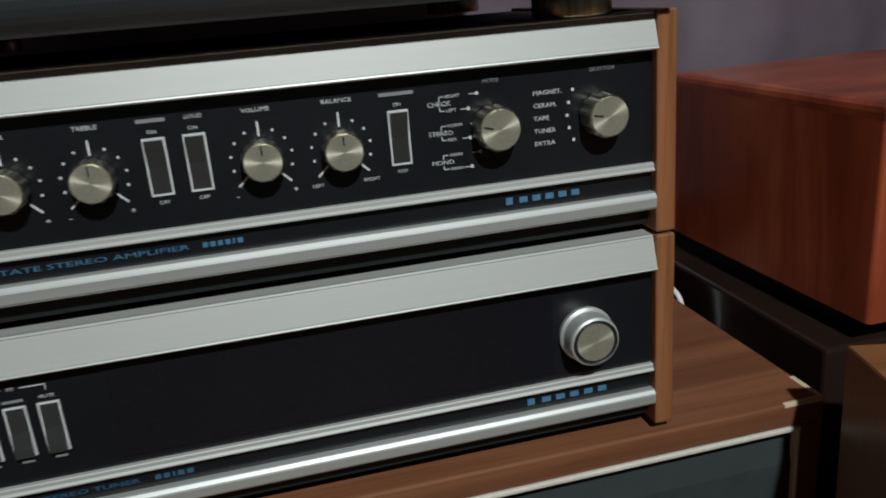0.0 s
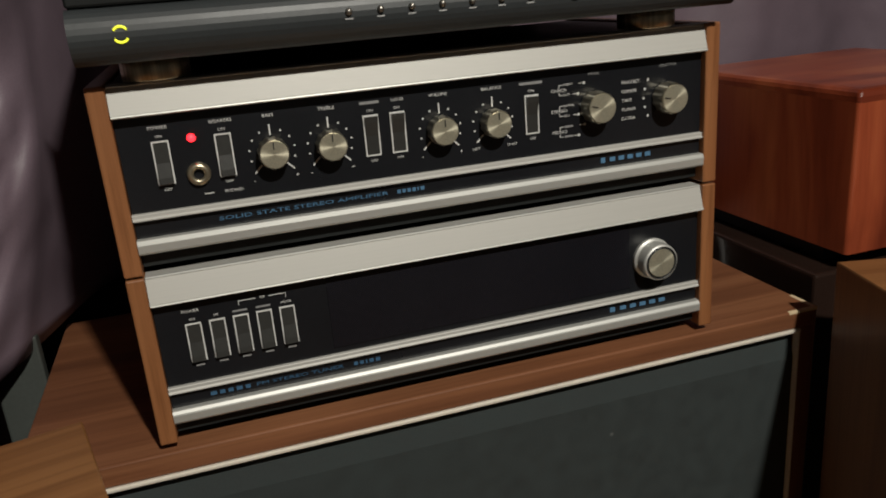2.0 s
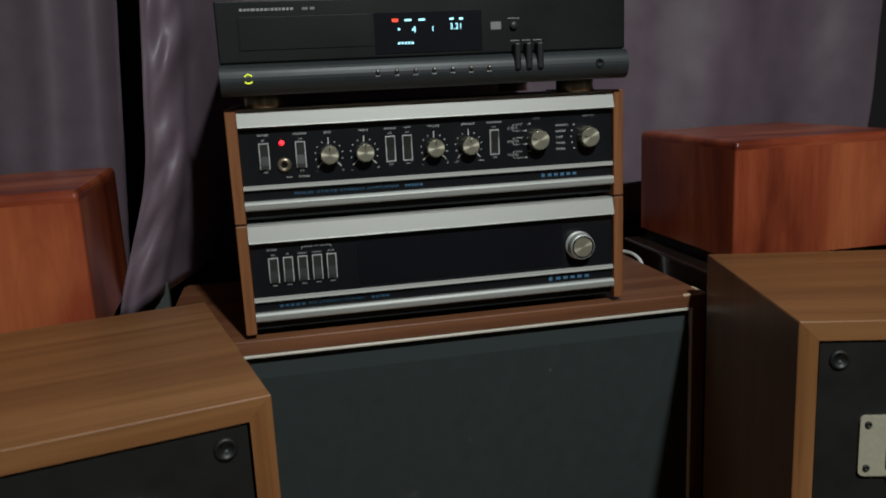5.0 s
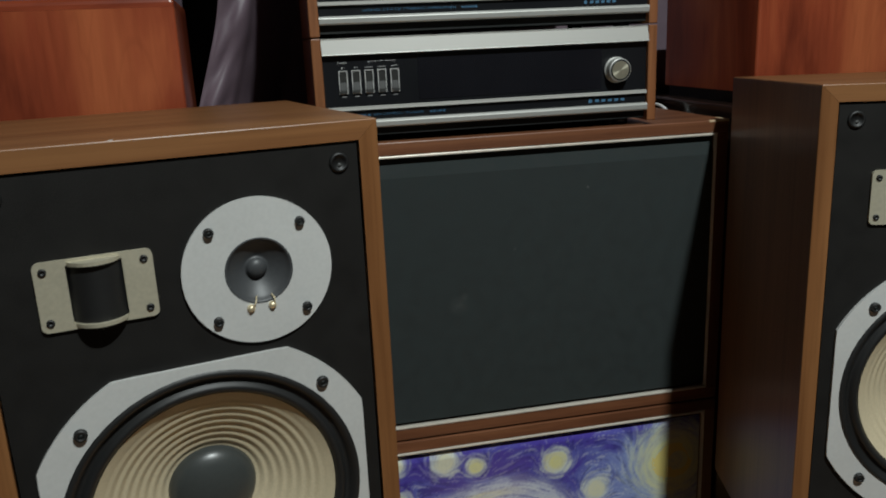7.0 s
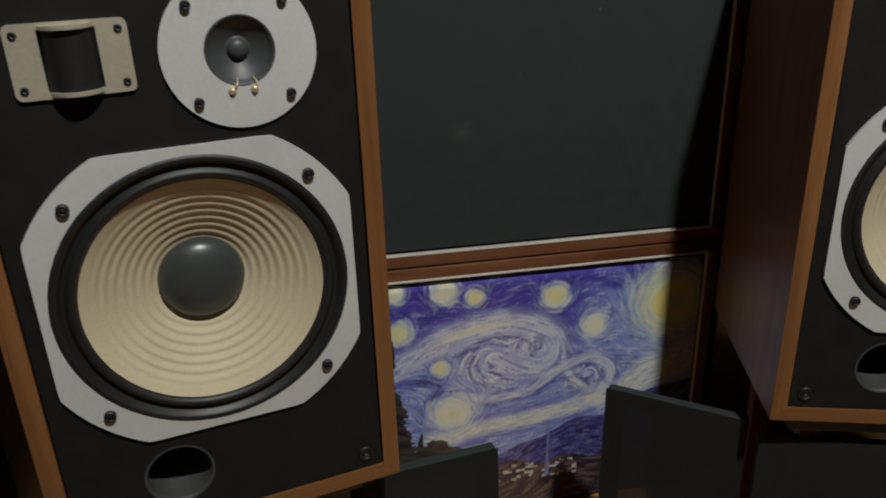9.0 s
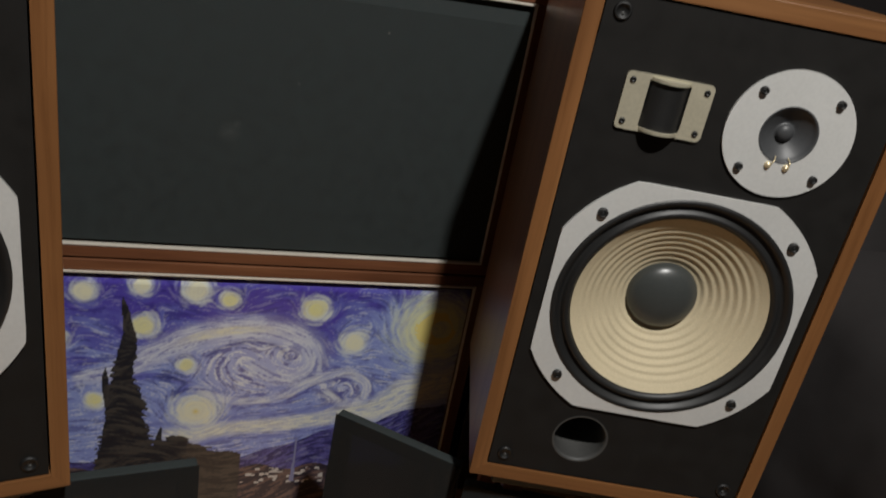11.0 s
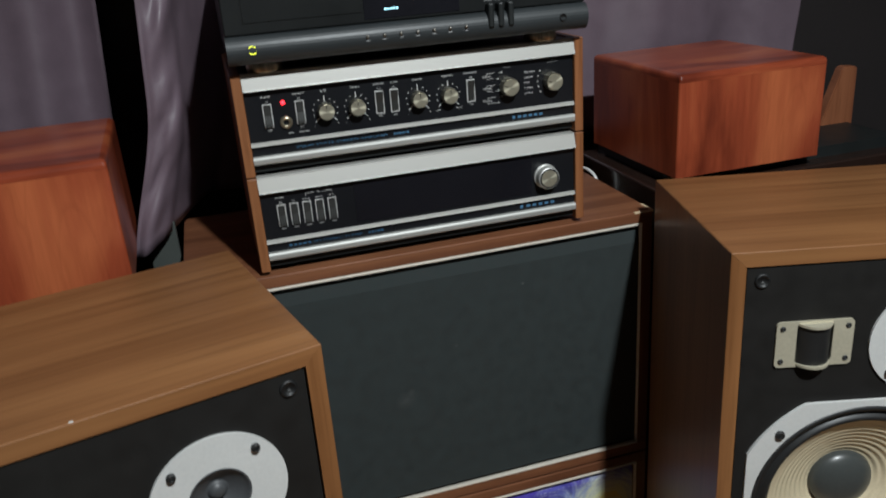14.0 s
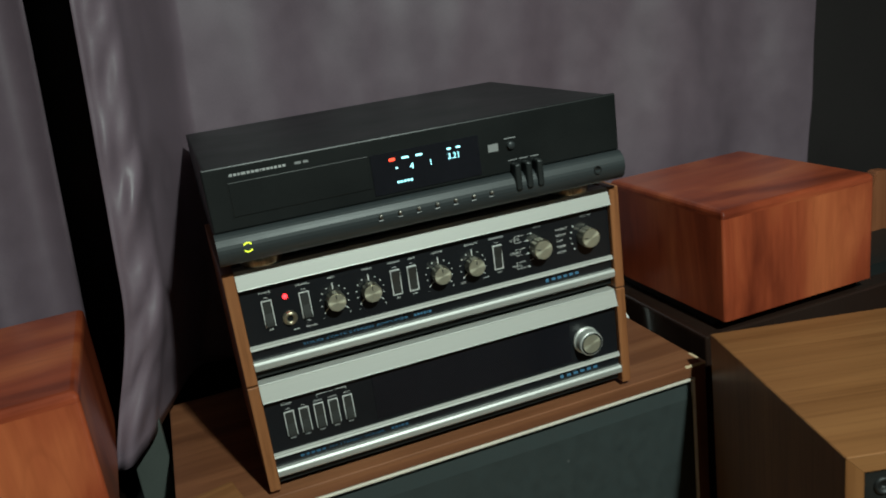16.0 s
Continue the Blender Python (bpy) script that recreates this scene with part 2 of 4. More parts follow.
def lathe(profile, segments=40, at=(0, 0, 0), smooth=True):
    """Rings of (radius, y) about the y axis."""
    bm = bmesh.new()
    rings = []
    for r, y in profile:
        if r < 1e-6:
            rings.append([bm.verts.new((at[0], at[1] + y, at[2]))])
        else:
            rings.append([bm.verts.new((at[0] + r * math.cos(a), at[1] + y, at[2] + r * math.sin(a)))
                          for a in (2 * math.pi * i / segments for i in range(segments))])
    for p, q in zip(rings, rings[1:]):
        for i in range(segments):
            j = (i + 1) % segments
            if len(p) == 1 and len(q) == 1:
                continue
            if len(p) == 1:
                bm.faces.new((p[0], q[i], q[j]))
            elif len(q) == 1:
                bm.faces.new((p[i], q[0], p[j]))
            else:
                bm.faces.new((p[i], q[i], q[j], p[j]))
    bmesh.ops.recalc_face_normals(bm, faces=bm.faces)
    for f in bm.faces:
        f.smooth = smooth
    return bm


def extruded_x(profile, x0, x1):
    """A closed (y, z) outline drawn out along x."""
    bm = bmesh.new()
    a = [bm.verts.new((x0, y, z)) for y, z in profile]
    b = [bm.verts.new((x1, y, z)) for y, z in profile]
    bm.faces.new(a)
    bm.faces.new(b[::-1])
    for i in range(len(a)):
        j = (i + 1) % len(a)
        bm.faces.new((a[j], a[i], b[i], b[j]))
    bmesh.ops.recalc_face_normals(bm, faces=bm.faces)
    return bm


def plate(outline, hole, y0, y1):
    """A flat plate between an (x, z) outline and a hole of as many points, y0 to y1 thick."""
    bm = bmesh.new()
    n = len(outline)
    loops = [[bm.verts.new((x, y, z)) for x, z in pts] for pts, y in ((outline, y0), (hole, y0), (hole, y1), (outline, y1))]
    for a, b in zip(loops, loops[1:] + loops[:1]):
        for i in range(n):
            j = (i + 1) % n
            bm.faces.new((a[i], a[j], b[j], b[i]))
    bmesh.ops.recalc_face_normals(bm, faces=bm.faces)
    return bm


def tube(points, radius, segments=8):
    cu = bpy.data.curves.new("tube", "CURVE")
    cu.dimensions, cu.bevel_depth, cu.bevel_resolution, cu.use_fill_caps = "3D", radius, 3, True
    sp = cu.splines.new("BEZIER")
    sp.bezier_points.add(len(points) - 1)
    for bp, p in zip(sp.bezier_points, points):
        bp.co, bp.handle_left_type, bp.handle_right_type = p, "AUTO", "AUTO"
    return as_mesh(cu)


def as_mesh(data):
    tmp = bpy.data.objects.new("tmp", data)
    scene.collection.objects.link(tmp)
    me = bpy.data.meshes.new_from_object(tmp.evaluated_get(bpy.context.evaluated_depsgraph_get()))
    bpy.data.objects.remove(tmp)
    return me


def part(name, bm, mat, parent, label="", smooth=False):
    if isinstance(bm, bpy.types.Mesh):
        me = bm
        me.name = name
        me.materials.clear()
    else:
        me = bpy.data.meshes.new(name)
        bm.to_mesh(me)
        bm.free()
    me.materials.append(mat)
    if smooth:
        for p in me.polygons:
            p.use_smooth = True
    ob = new(name, me)
    ob.parent = parent
    if label:
        ob["label"] = label
    return ob


def thing(name, m, label, category, group="", kind=""):
    ob = new(name)
    ob.empty_display_size = 0.05
    ob.matrix_world = m
    return tagged(ob, label, category, group, kind)


def solid(name, bm, mat, label, category="", kind="", m=None, smooth=False):
    ob = part(name, bm, mat, None, smooth=smooth)
    if m is not None:
        ob.matrix_world = m
    return tagged(ob, label, category, "", kind)


def words(text, x, z, height, parent, mat, y=-0.0006, align="CENTER", name="lettering", wide=1.15):
    cu = bpy.data.curves.new(name, "FONT")
    cu.body, cu.size, cu.align_x, cu.align_y = text, height * 1.4, align, "CENTER"
    cu.resolution_u, cu.extrude = 2, 0.00005
    me = as_mesh(cu)
    me.transform(Matrix.Translation((x, y, z)) @ Matrix.Rotation(math.pi / 2, 4, "X") @ Matrix.Diagonal((wide, 1, 1, 1)))
    return part(name, me, mat, parent)


def bar(x0, x1, z0, z1, parent, mat, y=-0.0006, name="print_bar"):
    return part(name, cuboid(x0, x1, y, y + 0.0005, z0, z1), mat, parent)


def circle(r, n, cx=0.0, cz=0.0):
    return [(cx + r * math.cos(2 * math.pi * i / n), cz + r * math.sin(2 * math.pi * i / n)) for i in range(n)]

# ---- the room ----
X0, X1, Y0, Y1, TOP = -1.9, 1.9, -2.6, 1.0, 2.5
room_floor = new("floor")
tagged(room_floor, "unseen laminate floor boards with thin joints, kept dark brown to cut bounced light", "floor", kind="structure")
part("subfloor", cuboid(X0, X1, Y0, Y1, -0.08, -0.030), dark_hole, room_floor)
solid("ceiling", cuboid(X0, X1, Y0, Y1, TOP, TOP + 0.1), ceiling_paint, "plain white painted ceiling", "ceiling", "structure")
solid("wall_back", cuboid(X0, X1, Y1, Y1 + 0.1, 0, TOP), wall_paint, "dark painted wall behind the curtains", "wall", "structure")
solid("wall_near", cuboid(X0, X1, Y0 - 0.1, Y0, 0, TOP), back_paint, "plain painted wall", "wall", "structure")
solid("wall_left", cuboid(X0 - 0.1, X0, Y0, Y1, 0, TOP), back_paint, "plain painted wall", "wall", "structure")
solid("wall_right", cuboid(X1, X1 + 0.1, Y0, Y1, 0, TOP), back_paint, "plain painted wall", "wall", "structure")
solid("window_1", cuboid(-0.9, 0.95, Y1 - 0.03, Y1 - 0.004, 0.5, 2.3, bevel=0.004), night_glass, "dark window pane at night behind the curtains", "window", "structure")


def curtain(name, label, left, right, depth, fold, z0, z1, nx, nz, seed, m=None):
    """A hanging cloth: left, right and depth give its edges and its plan, fold its folds."""
    bm = bmesh.new()
    grid = []
    for k in range(nz + 1):
        row = []
        for i in range(nx + 1):
            s = i / nx
            foot = z0 + 0.022 * ease(s / 0.035)
            z = foot + (z1 - foot) * k / nz
            x = left(z) + (right(z) - left(z)) * s
            y = depth(s, z) + fold(s, z)
            w = noise.noise((x * 7 + seed, z * 5, seed)) * 0.008 + noise.noise((x * 22, z * 13, seed + 4)) * 0.0028
            hem = 0.003 * math.sin(s * 60 + seed) if k == 0 else 0
            row.append(bm.verts.new((x, y + w, z + hem)))
        grid.append(row)
    for a, b in zip(grid, grid[1:]):
        for i in range(nx):
            bm.faces.new((a[i], a[i + 1], b[i + 1], b[i])).smooth = True
    ob = solid(name, bm, curtain_mauve, label, "curtain")
    md = ob.modifiers.new("thickness", "SOLIDIFY")
    md.thickness, md.offset = 0.0015, 0
    return ob


def ease(v):
    v = min(1, max(0, v))
    return v * v * (3 - 2 * v)


def main_fold(s, z):
    lean = (z - 0.87) * 0.05
    edge = -0.020 * (1 - ease((s - 0.034) / 0.006)) + 0.009 * ease(s / 0.03) * (1 - ease((s - 0.034) / 0.006)) + 0.005 * math.exp(-((s - 0.002) / 0.005) ** 2)
    broad = 0.013 * math.sin((s + lean) * 23) + 0.003 * math.sin((s - lean) * 57 + 1.4)
    crease = -0.014 * math.exp(-(((s - 0.80) + (z - 1.15) * 0.25) / 0.03) ** 2) * math.exp(-((z - 1.15) / 0.16) ** 2)
    pucker = 0.022 * math.exp(-((s - 0.024) / 0.018) ** 2) * noise.noise((s * 40, z * 19 - s * 45, 2.0)) * ease((1.7 - z) / 0.3)
    return edge + broad * ease(s / 0.2) + crease + pucker


curtain("curtain", "mauve-grey satin curtain with soft folds and a turned hem",
        lambda z: -0.332 + 0.078 * (z - 1.07) - 0.042 * (1 - ease((z - 0.84) / 0.25)),
        lambda z: 0.875 + 0.035 * math.sin((z - 0.9) * 3.2),
        lambda s, z: 0.578 + 0.185 * ease((s - 0.02) / 0.075) + 0.045 * ease((s - 0.06) / 0.2), main_fold, 0.872, 2.46, 440, 110, 3.1)
curtain("curtain", "mauve-grey satin curtain drawn aside beside a dark window",
        lambda z: -1.85, lambda z: -0.415 + 0.075 * (z - 1.0),
        lambda s, z: 0.86, lambda s, z: 0.016 * math.sin(s * 46 + z * 0.4) + 0.008 * math.sin(s * 91 + 1), 0.30, 2.46, 200, 50, 8.7)


# ---- the two stacked cabinets with the painted grille ----
CX0, CX1, CY0, CY1 = -0.322, 0.338, 0.395, 0.70


def cabinet_shell(name, z0, z1, label, low_trim=True):
    t = 0.017
    ob = thing(name, pose((CX0 + CX1) / 2, CY0, z0), label, "cabinet", "stacked loudspeaker cabinets")
    w, h, d = (CX1 - CX0) / 2, z1 - z0, CY1 - CY0
    part("top_board", cuboid(-w, w, 0, d, h - t, h, bevel=0.0015), cab_wood, ob)
    part("bottom_board", cuboid(-w, w, 0 if low_trim else 0.012, d, 0, t, bevel=0.0015), cab_wood, ob)
    for a, b in ((-w, -w + t), (w - t, w)):
        part("side_board", cuboid(a, b, 0.0005, d - 0.0005, t, h - t, bevel=0.001), cab_wood_z, ob)
    part("back_board", cuboid(-w + t, w - t, d - 0.012, d - 0.002, t, h - t), case_black, ob)
    part("trim_top", cuboid(-w + t, w - t, -0.0015, 0.006, h - t - 0.0036, h - t - 0.0003, bevel=0.0010), cream_trim, ob, "thin cream trim strip")
    if low_trim:
        part("trim_bottom", cuboid(-w + t, w - t, -0.0015, 0.006, t + 0.0003, t + 0.0036, bevel=0.0010), cream_trim, ob, "thin cream trim strip")
    foot = t + 0.0036 if low_trim else 0.002
    for a, b in ((-w + t + 0.0003, -w + t + 0.0028), (w - t - 0.0028, w - t - 0.0003)):
        part("trim_side", cuboid(a, b, -0.001, 0.006, foot, h - t - 0.0036, bevel=0.0008), cream_trim, ob, "thin cream trim strip")
    return ob, w - t - 0.003, t + 0.004 if low_trim else 0.003, h - t - 0.004


upper, gw, gz0, gz1 = cabinet_shell("loudspeaker_cabinet", 0.460, 0.876, "walnut loudspeaker cabinet with dark grey-green grille cloth")
g = bmesh.new()
g = extruded_x([(0.010, gz0), (0.0035, gz0 + 0.004), (0.0035, gz1 - 0.026), (0.0100, gz1 - 0.001), (0.014, gz1), (0.030, gz1), (0.030, gz0)], -gw, gw)
part("grille", g, grille_cloth, upper, "dark grey-green woven grille cloth")
lower, gw, gz0, gz1 = cabinet_shell("loudspeaker_cabinet", 0.003, 0.457, "walnut loudspeaker cabinet with a printed starry sky picture on its front", False)
part("picture_backing", cuboid(-gw, gw, 0.0098, 0.0140, gz0, gz1), baffle_black, lower, "black border round the picture")
part("picture_board", cuboid(-gw + 0.003, gw - 0.003, 0.0050, 0.0097, gz0 + 0.008, gz1 - 0.022), baffle_black, lower)


def painted_sky(x0, x1, z0, z1, step):
    """Colours of a swirling night sky: strokes drawn along a field of whirls, by computed noise."""
    nx, nz = int((x1 - x0) / step), int((z1 - z0) / step)
    X, Z = np.meshgrid(np.linspace(x0, x1, nx), np.linspace(z0, z1, nz))
    rng = np.random.default_rng(5)

    def soft(v):
        v = np.clip(v, 0, 1)
        return v * v * (3 - 2 * v)

    def blend(p, q, t):
        return p * (1 - t[..., None]) + np.array(q) * t[..., None]

    def track(points):
        """Distance to a bent line, and its direction there."""
        far, du, dv, way = np.full_like(X, 9.0), np.zeros_like(X), np.zeros_like(X), np.zeros_like(X)
        for k, ((ax, az), (bx, bz)) in enumerate(zip(points, points[1:])):
            lx, lz = bx - ax, bz - az
            n = math.hypot(lx, lz)
            s = np.clip(((X - ax) * lx + (Z - az) * lz) / (n * n), 0, 1)
            q = np.hypot(X - ax - s * lx, Z - az - s * lz)
            near = q < far
            far, du, dv, way = np.where(near, q, far), np.where(near, lx / n, du), np.where(near, lz / n, dv), np.where(near, (k + s) / (len(points) - 1), way)
        return far, du, dv, way

    def curve(points, n=40):
        """The points joined by a smooth bend."""
        out = []
        for i in range(len(points) - 1):
            p0, p1, p2, p3 = (points[min(max(i + k, 0), len(points) - 1)] for k in (-1, 0, 1, 2))
            for j in range(max(2, n // len(points))):
                t = j / max(2, n // len(points))
                out.append(tuple(0.5 * (2 * b + (c - a) * t + (2 * a - 5 * b + 4 * c - d) * t * t + (3 * b - a - 3 * c + d) * t ** 3) for a, b, c, d in zip(p0, p1, p2, p3)))
        return out + [points[-1]]

    stars = [(-0.153, 0.418, 0.015, 0), (-0.082, 0.412, 0.021, 0), (-0.037, 0.399, 0.015, 1), (0.086, 0.388, 0.022, 1), (-0.151, 0.353, 0.020, 1),
             (-0.093, 0.288, 0.013, 1), (0.148, 0.332, 0.022, 0), (-0.076, 0.203, 0.032, 0), (-0.215, 0.225, 0.015, 1), (-0.228, 0.405, 0.017, 0), (-0.262, 0.33, 0.015, 1)]
    moon = (0.272, 0.359)
    # the way the strokes run
    U = np.ones_like(X) + 0.2 * np.sin(Z * 60 + X * 9)
    V = 0.25 * np.sin(X * 16 + 0.6) + 0.15 * np.sin(X * 37 + Z * 20)

    def turn_about(cx, cz, r, power, gain, sign=1.0, squash=1.0, inward=0.0):
        nonlocal U, V
        dx, dz = X - cx, (Z - cz) * squash
        q = np.hypot(dx, dz) + 1e-4
        w = np.exp(-(q / r) ** power)
        tu, tv = (-dz * sign - inward * dx) / q, (dx * sign - inward * dz) / q
        U, V = U * (1 - w) + gain * w * tu + 0 * q, V * (1 - w) + gain * w * tv

    arm_line = curve([(-0.235, 0.262), (-0.186, 0.276), (-0.142, 0.302), (-0.095, 0.329), (-0.049, 0.345), (0.018, 0.352), (0.074, 0.333), (0.094, 0.291), (0.070, 0.264), (0.031, 0.268), (0.005, 0.283)])
    wave_line = curve([(-0.13, 0.160), (-0.080, 0.158), (-0.037, 0.169), (0.035, 0.176), (0.108, 0.187), (0.149, 0.197), (0.200, 0.206), (0.245, 0.238), (0.320, 0.262)])
    under_line = curve([(-0.06, 0.232), (-0.01, 0.222), (0.05, 0.232), (0.095, 0.262), (0.140, 0.276), (0.176, 0.258), (0.175, 0.228), (0.145, 0.218), (0.118, 0.236)])
    turn_about(-0.012, 0.290, 0.078, 4, 1.0, -1, 1.15, 0.25)
    turn_about(0.058, 0.308, 0.048, 4, 1.0, -1, 1.1, 0.2)
    turn_about(0.140, 0.245, 0.046, 4, 1.0, 1, 1.1, 0.2)
    arm = track(arm_line)
    wave = track(wave_line)
    under = track(under_line)
    for (far, du, dv, way), width in ((arm, 0.026), (under, 0.015), (wave, 0.030)):
        w = np.exp(-(far / width) ** 4)
        U, V = U * (1 - w) + du * w, V * (1 - w) + dv * w
    for cx, cz, r, warm in stars:
        turn_about(cx, cz, r * 1.9, 4, 1.0)
    turn_about(*moon, 0.10, 4, 1.0)
    ridge = 0.112 + 0.052 * soft((X + 0.02) / 0.16) + 0.05 * soft((X - 0.14) / 0.16) + 0.004 * np.sin(X * 60)
    low = Z < ridge
    U = np.where(low, 1.0, U)
    V = np.where(low, 0.35 + 0.4 * np.sin(X * 30), V)
    n = np.hypot(U, V) + 1e-6
    U, V = U / n, V / n

    def strokes(length, blur, sharp):
        src = rng.random((nz // blur + 2, nx // blur + 2))
        src = np.kron(src, np.ones((blur, blur)))[:nz, :nx]
        total = np.zeros_like(X)
        for sign in (1, -1):
            px, pz = np.meshgrid(np.arange(nx, dtype=float), np.arange(nz, dtype=float))
            for _ in range(length):
                i, j = np.clip(px.astype(int), 0, nx - 1), np.clip(pz.astype(int), 0, nz - 1)
                total += src[j, i]
                px, pz = px + sign * U[j, i], pz + sign * V[j, i]
        v = total / (2 * length)
        return np.clip((v - v.mean()) / (v.std() * sharp) + 0.5, 0, 1)

    a, b, c = strokes(7, 2, 3.0), strokes(9, 3, 2.6), strokes(6, 3, 2.6)
    patch = strokes(14, 9, 3.2)
    night, deep, mid, sky, pale, cream = (0.022, 0.016, 0.130), (0.060, 0.042, 0.30), (0.135, 0.165, 0.48), (0.27, 0.33, 0.62), (0.56, 0.58, 0.66), (0.74, 0.70, 0.47)
    # violet above, clearer blue below and to the moon's side
    clear = soft(0.62 - (Z - 0.30) * 4.6 + 0.9 * soft((X - 0.10) / 0.12) * soft((0.44 - Z) / 0.08) + (patch - 0.5) * 0.5)
    col = blend(blend(np.ones(X.shape + (3,)) * np.array(deep), mid, clear), sky, soft(clear * 1.5 - 0.75) * (0.35 + 0.65 * a))
    col = blend(col, night, np.clip((0.30 - b) * 2.2, 0, 1) * 0.75)
    col = blend(col, pale, np.clip((a - 0.72) * 2.2, 0, 1) * (0.25 + 0.5 * clear))
    # the great double whirl and the little one, on paler ground with dark strokes between
    for cx, cz, r, squash in ((-0.012, 0.290, 0.070, 1.15), (0.058, 0.306, 0.050, 1.1), (0.140, 0.246, 0.042, 1.1)):
        q = np.hypot(X - cx, (Z - cz) * squash) / r
        w = np.exp(-q ** 4)
        col = blend(col, (0.36, 0.39, 0.62), w * 0.75)
        col = blend(col, (0.66, 0.67, 0.72), w * np.clip((a - 0.45) * 2.2, 0, 1) * 0.9)
        col = blend(col, (0.07, 0.065, 0.24), w * np.clip((0.34 - b) * 3.2, 0, 1) * 0.85)
    far, du, dv, way = arm
    width = 0.010 + 0.013 * np.sin(np.clip(way * 1.12, 0, 1) * math.pi)
    w = np.exp(-(far / width) ** 4)
    col = blend(col, (0.55, 0.58, 0.70), w * (0.45 + 0.55 * a))
    col = blend(col, (0.12, 0.13, 0.38), w * np.clip((0.30 - b) * 3.0, 0, 1) * 0.8)
    col = blend(col, cream, np.exp(-(far / 0.0075) ** 4) * np.exp(-((way - 0.40) / 0.10) ** 2) * (0.5 + 0.5 * c))
    dark = curve([(-0.063, 0.303), (-0.040, 0.320), (-0.005, 0.330), (0.035, 0.322), (0.055, 0.300)])
    col = blend(col, (0.045, 0.045, 0.19), np.exp(-(track(dark)[0] / 0.0042) ** 2) * (0.35 + 0.65 * c) * 0.9)
    rim = curve([(0.020, 0.372), (0.070, 0.362), (0.105, 0.325), (0.108, 0.290)])
    col = blend(col, (0.050, 0.040, 0.24), np.exp(-(track(rim)[0] / 0.007) ** 2) * (0.3 + 0.7 * b) * 0.7)
    far = under[0]
    col = blend(col, (0.06, 0.065, 0.26), np.exp(-((far - 0.010) / 0.007) ** 2) * np.clip(c * 1.4 - 0.3, 0, 1) * 0.75)
    col = blend(col, (0.60, 0.62, 0.68), np.exp(-(far / 0.0075) ** 4) * (0.3 + 0.7 * a) * 0.8)
    # dark flecks beside the cypress
    w = np.exp(-((X + 0.115) / 0.030) ** 2 - ((Z - 0.258) / 0.022) ** 2)
    col = blend(col, (0.030, 0.035, 0.15), w * np.clip((0.6 - b) * 2.2, 0, 1))
    # the pale wave along the hills
    far, du, dv, way = wave
    w = np.exp(-(far / (0.013 + 0.017 * soft((X - 0.14) / 0.10))) ** 4) * soft((X + 0.135) / 0.03)
    col = blend(col, (0.66, 0.67, 0.56), w * (0.55 + 0.45 * a))
    col = blend(col, (0.30, 0.35, 0.52), w * np.clip((0.32 - c) * 3, 0, 1) * 0.8)
    w = np.exp(-((far - 0.021) / 0.0045) ** 2) * (X < 0.16)
    col = blend(col, (0.12, 0.14, 0.40), w * (0.3 + 0.6 * b))
    for cx, cz, r, warm in stars:
        q = np.hypot(X - cx, Z - cz) / r * (1 + 0.35 * (c - 0.5) + 0.12 * (a - 0.5))
        col = blend(col, (0.58, 0.63, 0.62), np.clip(np.exp(-(q / 1.12) ** 6) * (0.5 + 0.7 * a), 0, 1))
        col = blend(col, (0.70, 0.66, 0.26) if warm else (0.72, 0.70, 0.46), np.exp(-(q / 0.74) ** 6) * (0.75 + 0.25 * b))
    q = np.hypot(X + 0.076, Z - 0.203)
    col = blend(col, (0.66, 0.50, 0.10), np.exp(-(q / 0.0045) ** 2) * 0.8)
    q = np.hypot(X - moon[0], Z - moon[1]) * (1 + 0.2 * (c - 0.5))
    col = blend(col, (0.42, 0.50, 0.52), np.clip(np.exp(-(q / 0.078) ** 6) * (0.3 + 0.7 * a), 0, 1))
    col = blend(col, (0.64, 0.64, 0.34), np.clip(np.exp(-(q / 0.056) ** 6) * (0.7 + 0.4 * b), 0, 1))
    q2 = np.hypot(X - moon[0] - 0.010, Z - moon[1])
    col = blend(col, (0.74, 0.56, 0.14), 0.85 * ((q < 0.030) & (q2 > 0.016)))
    hill = blend(np.ones(X.shape + (3,)) * np.array((0.020, 0.018, 0.085)), (0.085, 0.080, 0.27), np.clip(a * 1.1 - 0.15, 0, 1))
    hill = blend(hill, (0.20, 0.21, 0.36), np.clip((c - 0.8) * 3, 0, 1) * 0.7)
    town = blend(np.ones(X.shape + (3,)) * np.array((0.018, 0.015, 0.026)), (0.13, 0.085, 0.075), np.clip((b - 0.35) * 1.2, 0, 1))
    spots = (rng.random((nz // 4 + 1, nx // 5 + 1)) > 0.74).astype(float)
    spots = np.kron(spots, np.ones((4, 5)))[:nz, :nx] * (np.abs(Z - 0.074) < 0.016) * (np.abs(X - 0.055) < 0.075)
    col = np.where(low[..., None], hill, col)
    col = np.where((Z < 0.092 + 0.006 * np.sin(X * 70))[..., None], town, col)
    col = blend(col, (0.48, 0.46, 0.44), spots * 0.85 * (c > 0.4))
    steeple = (np.abs(X - 0.079) < 0.0014 + np.clip(0.105 - Z, 0, 1) * 0.06) & (Z < 0.150) & (Z > 0.06)
    col = np.where(steeple[..., None], np.array((0.16, 0.17, 0.30)), col)
    # cypress and bushes
    bush = 0.142 + 0.012 * np.sin(X * 55 + 1.0) + 0.008 * (b - 0.5) - 0.030 * soft((X + 0.05) / 0.06)
    inside = (Z < bush) & (X < -0.005) & (X > -0.20)
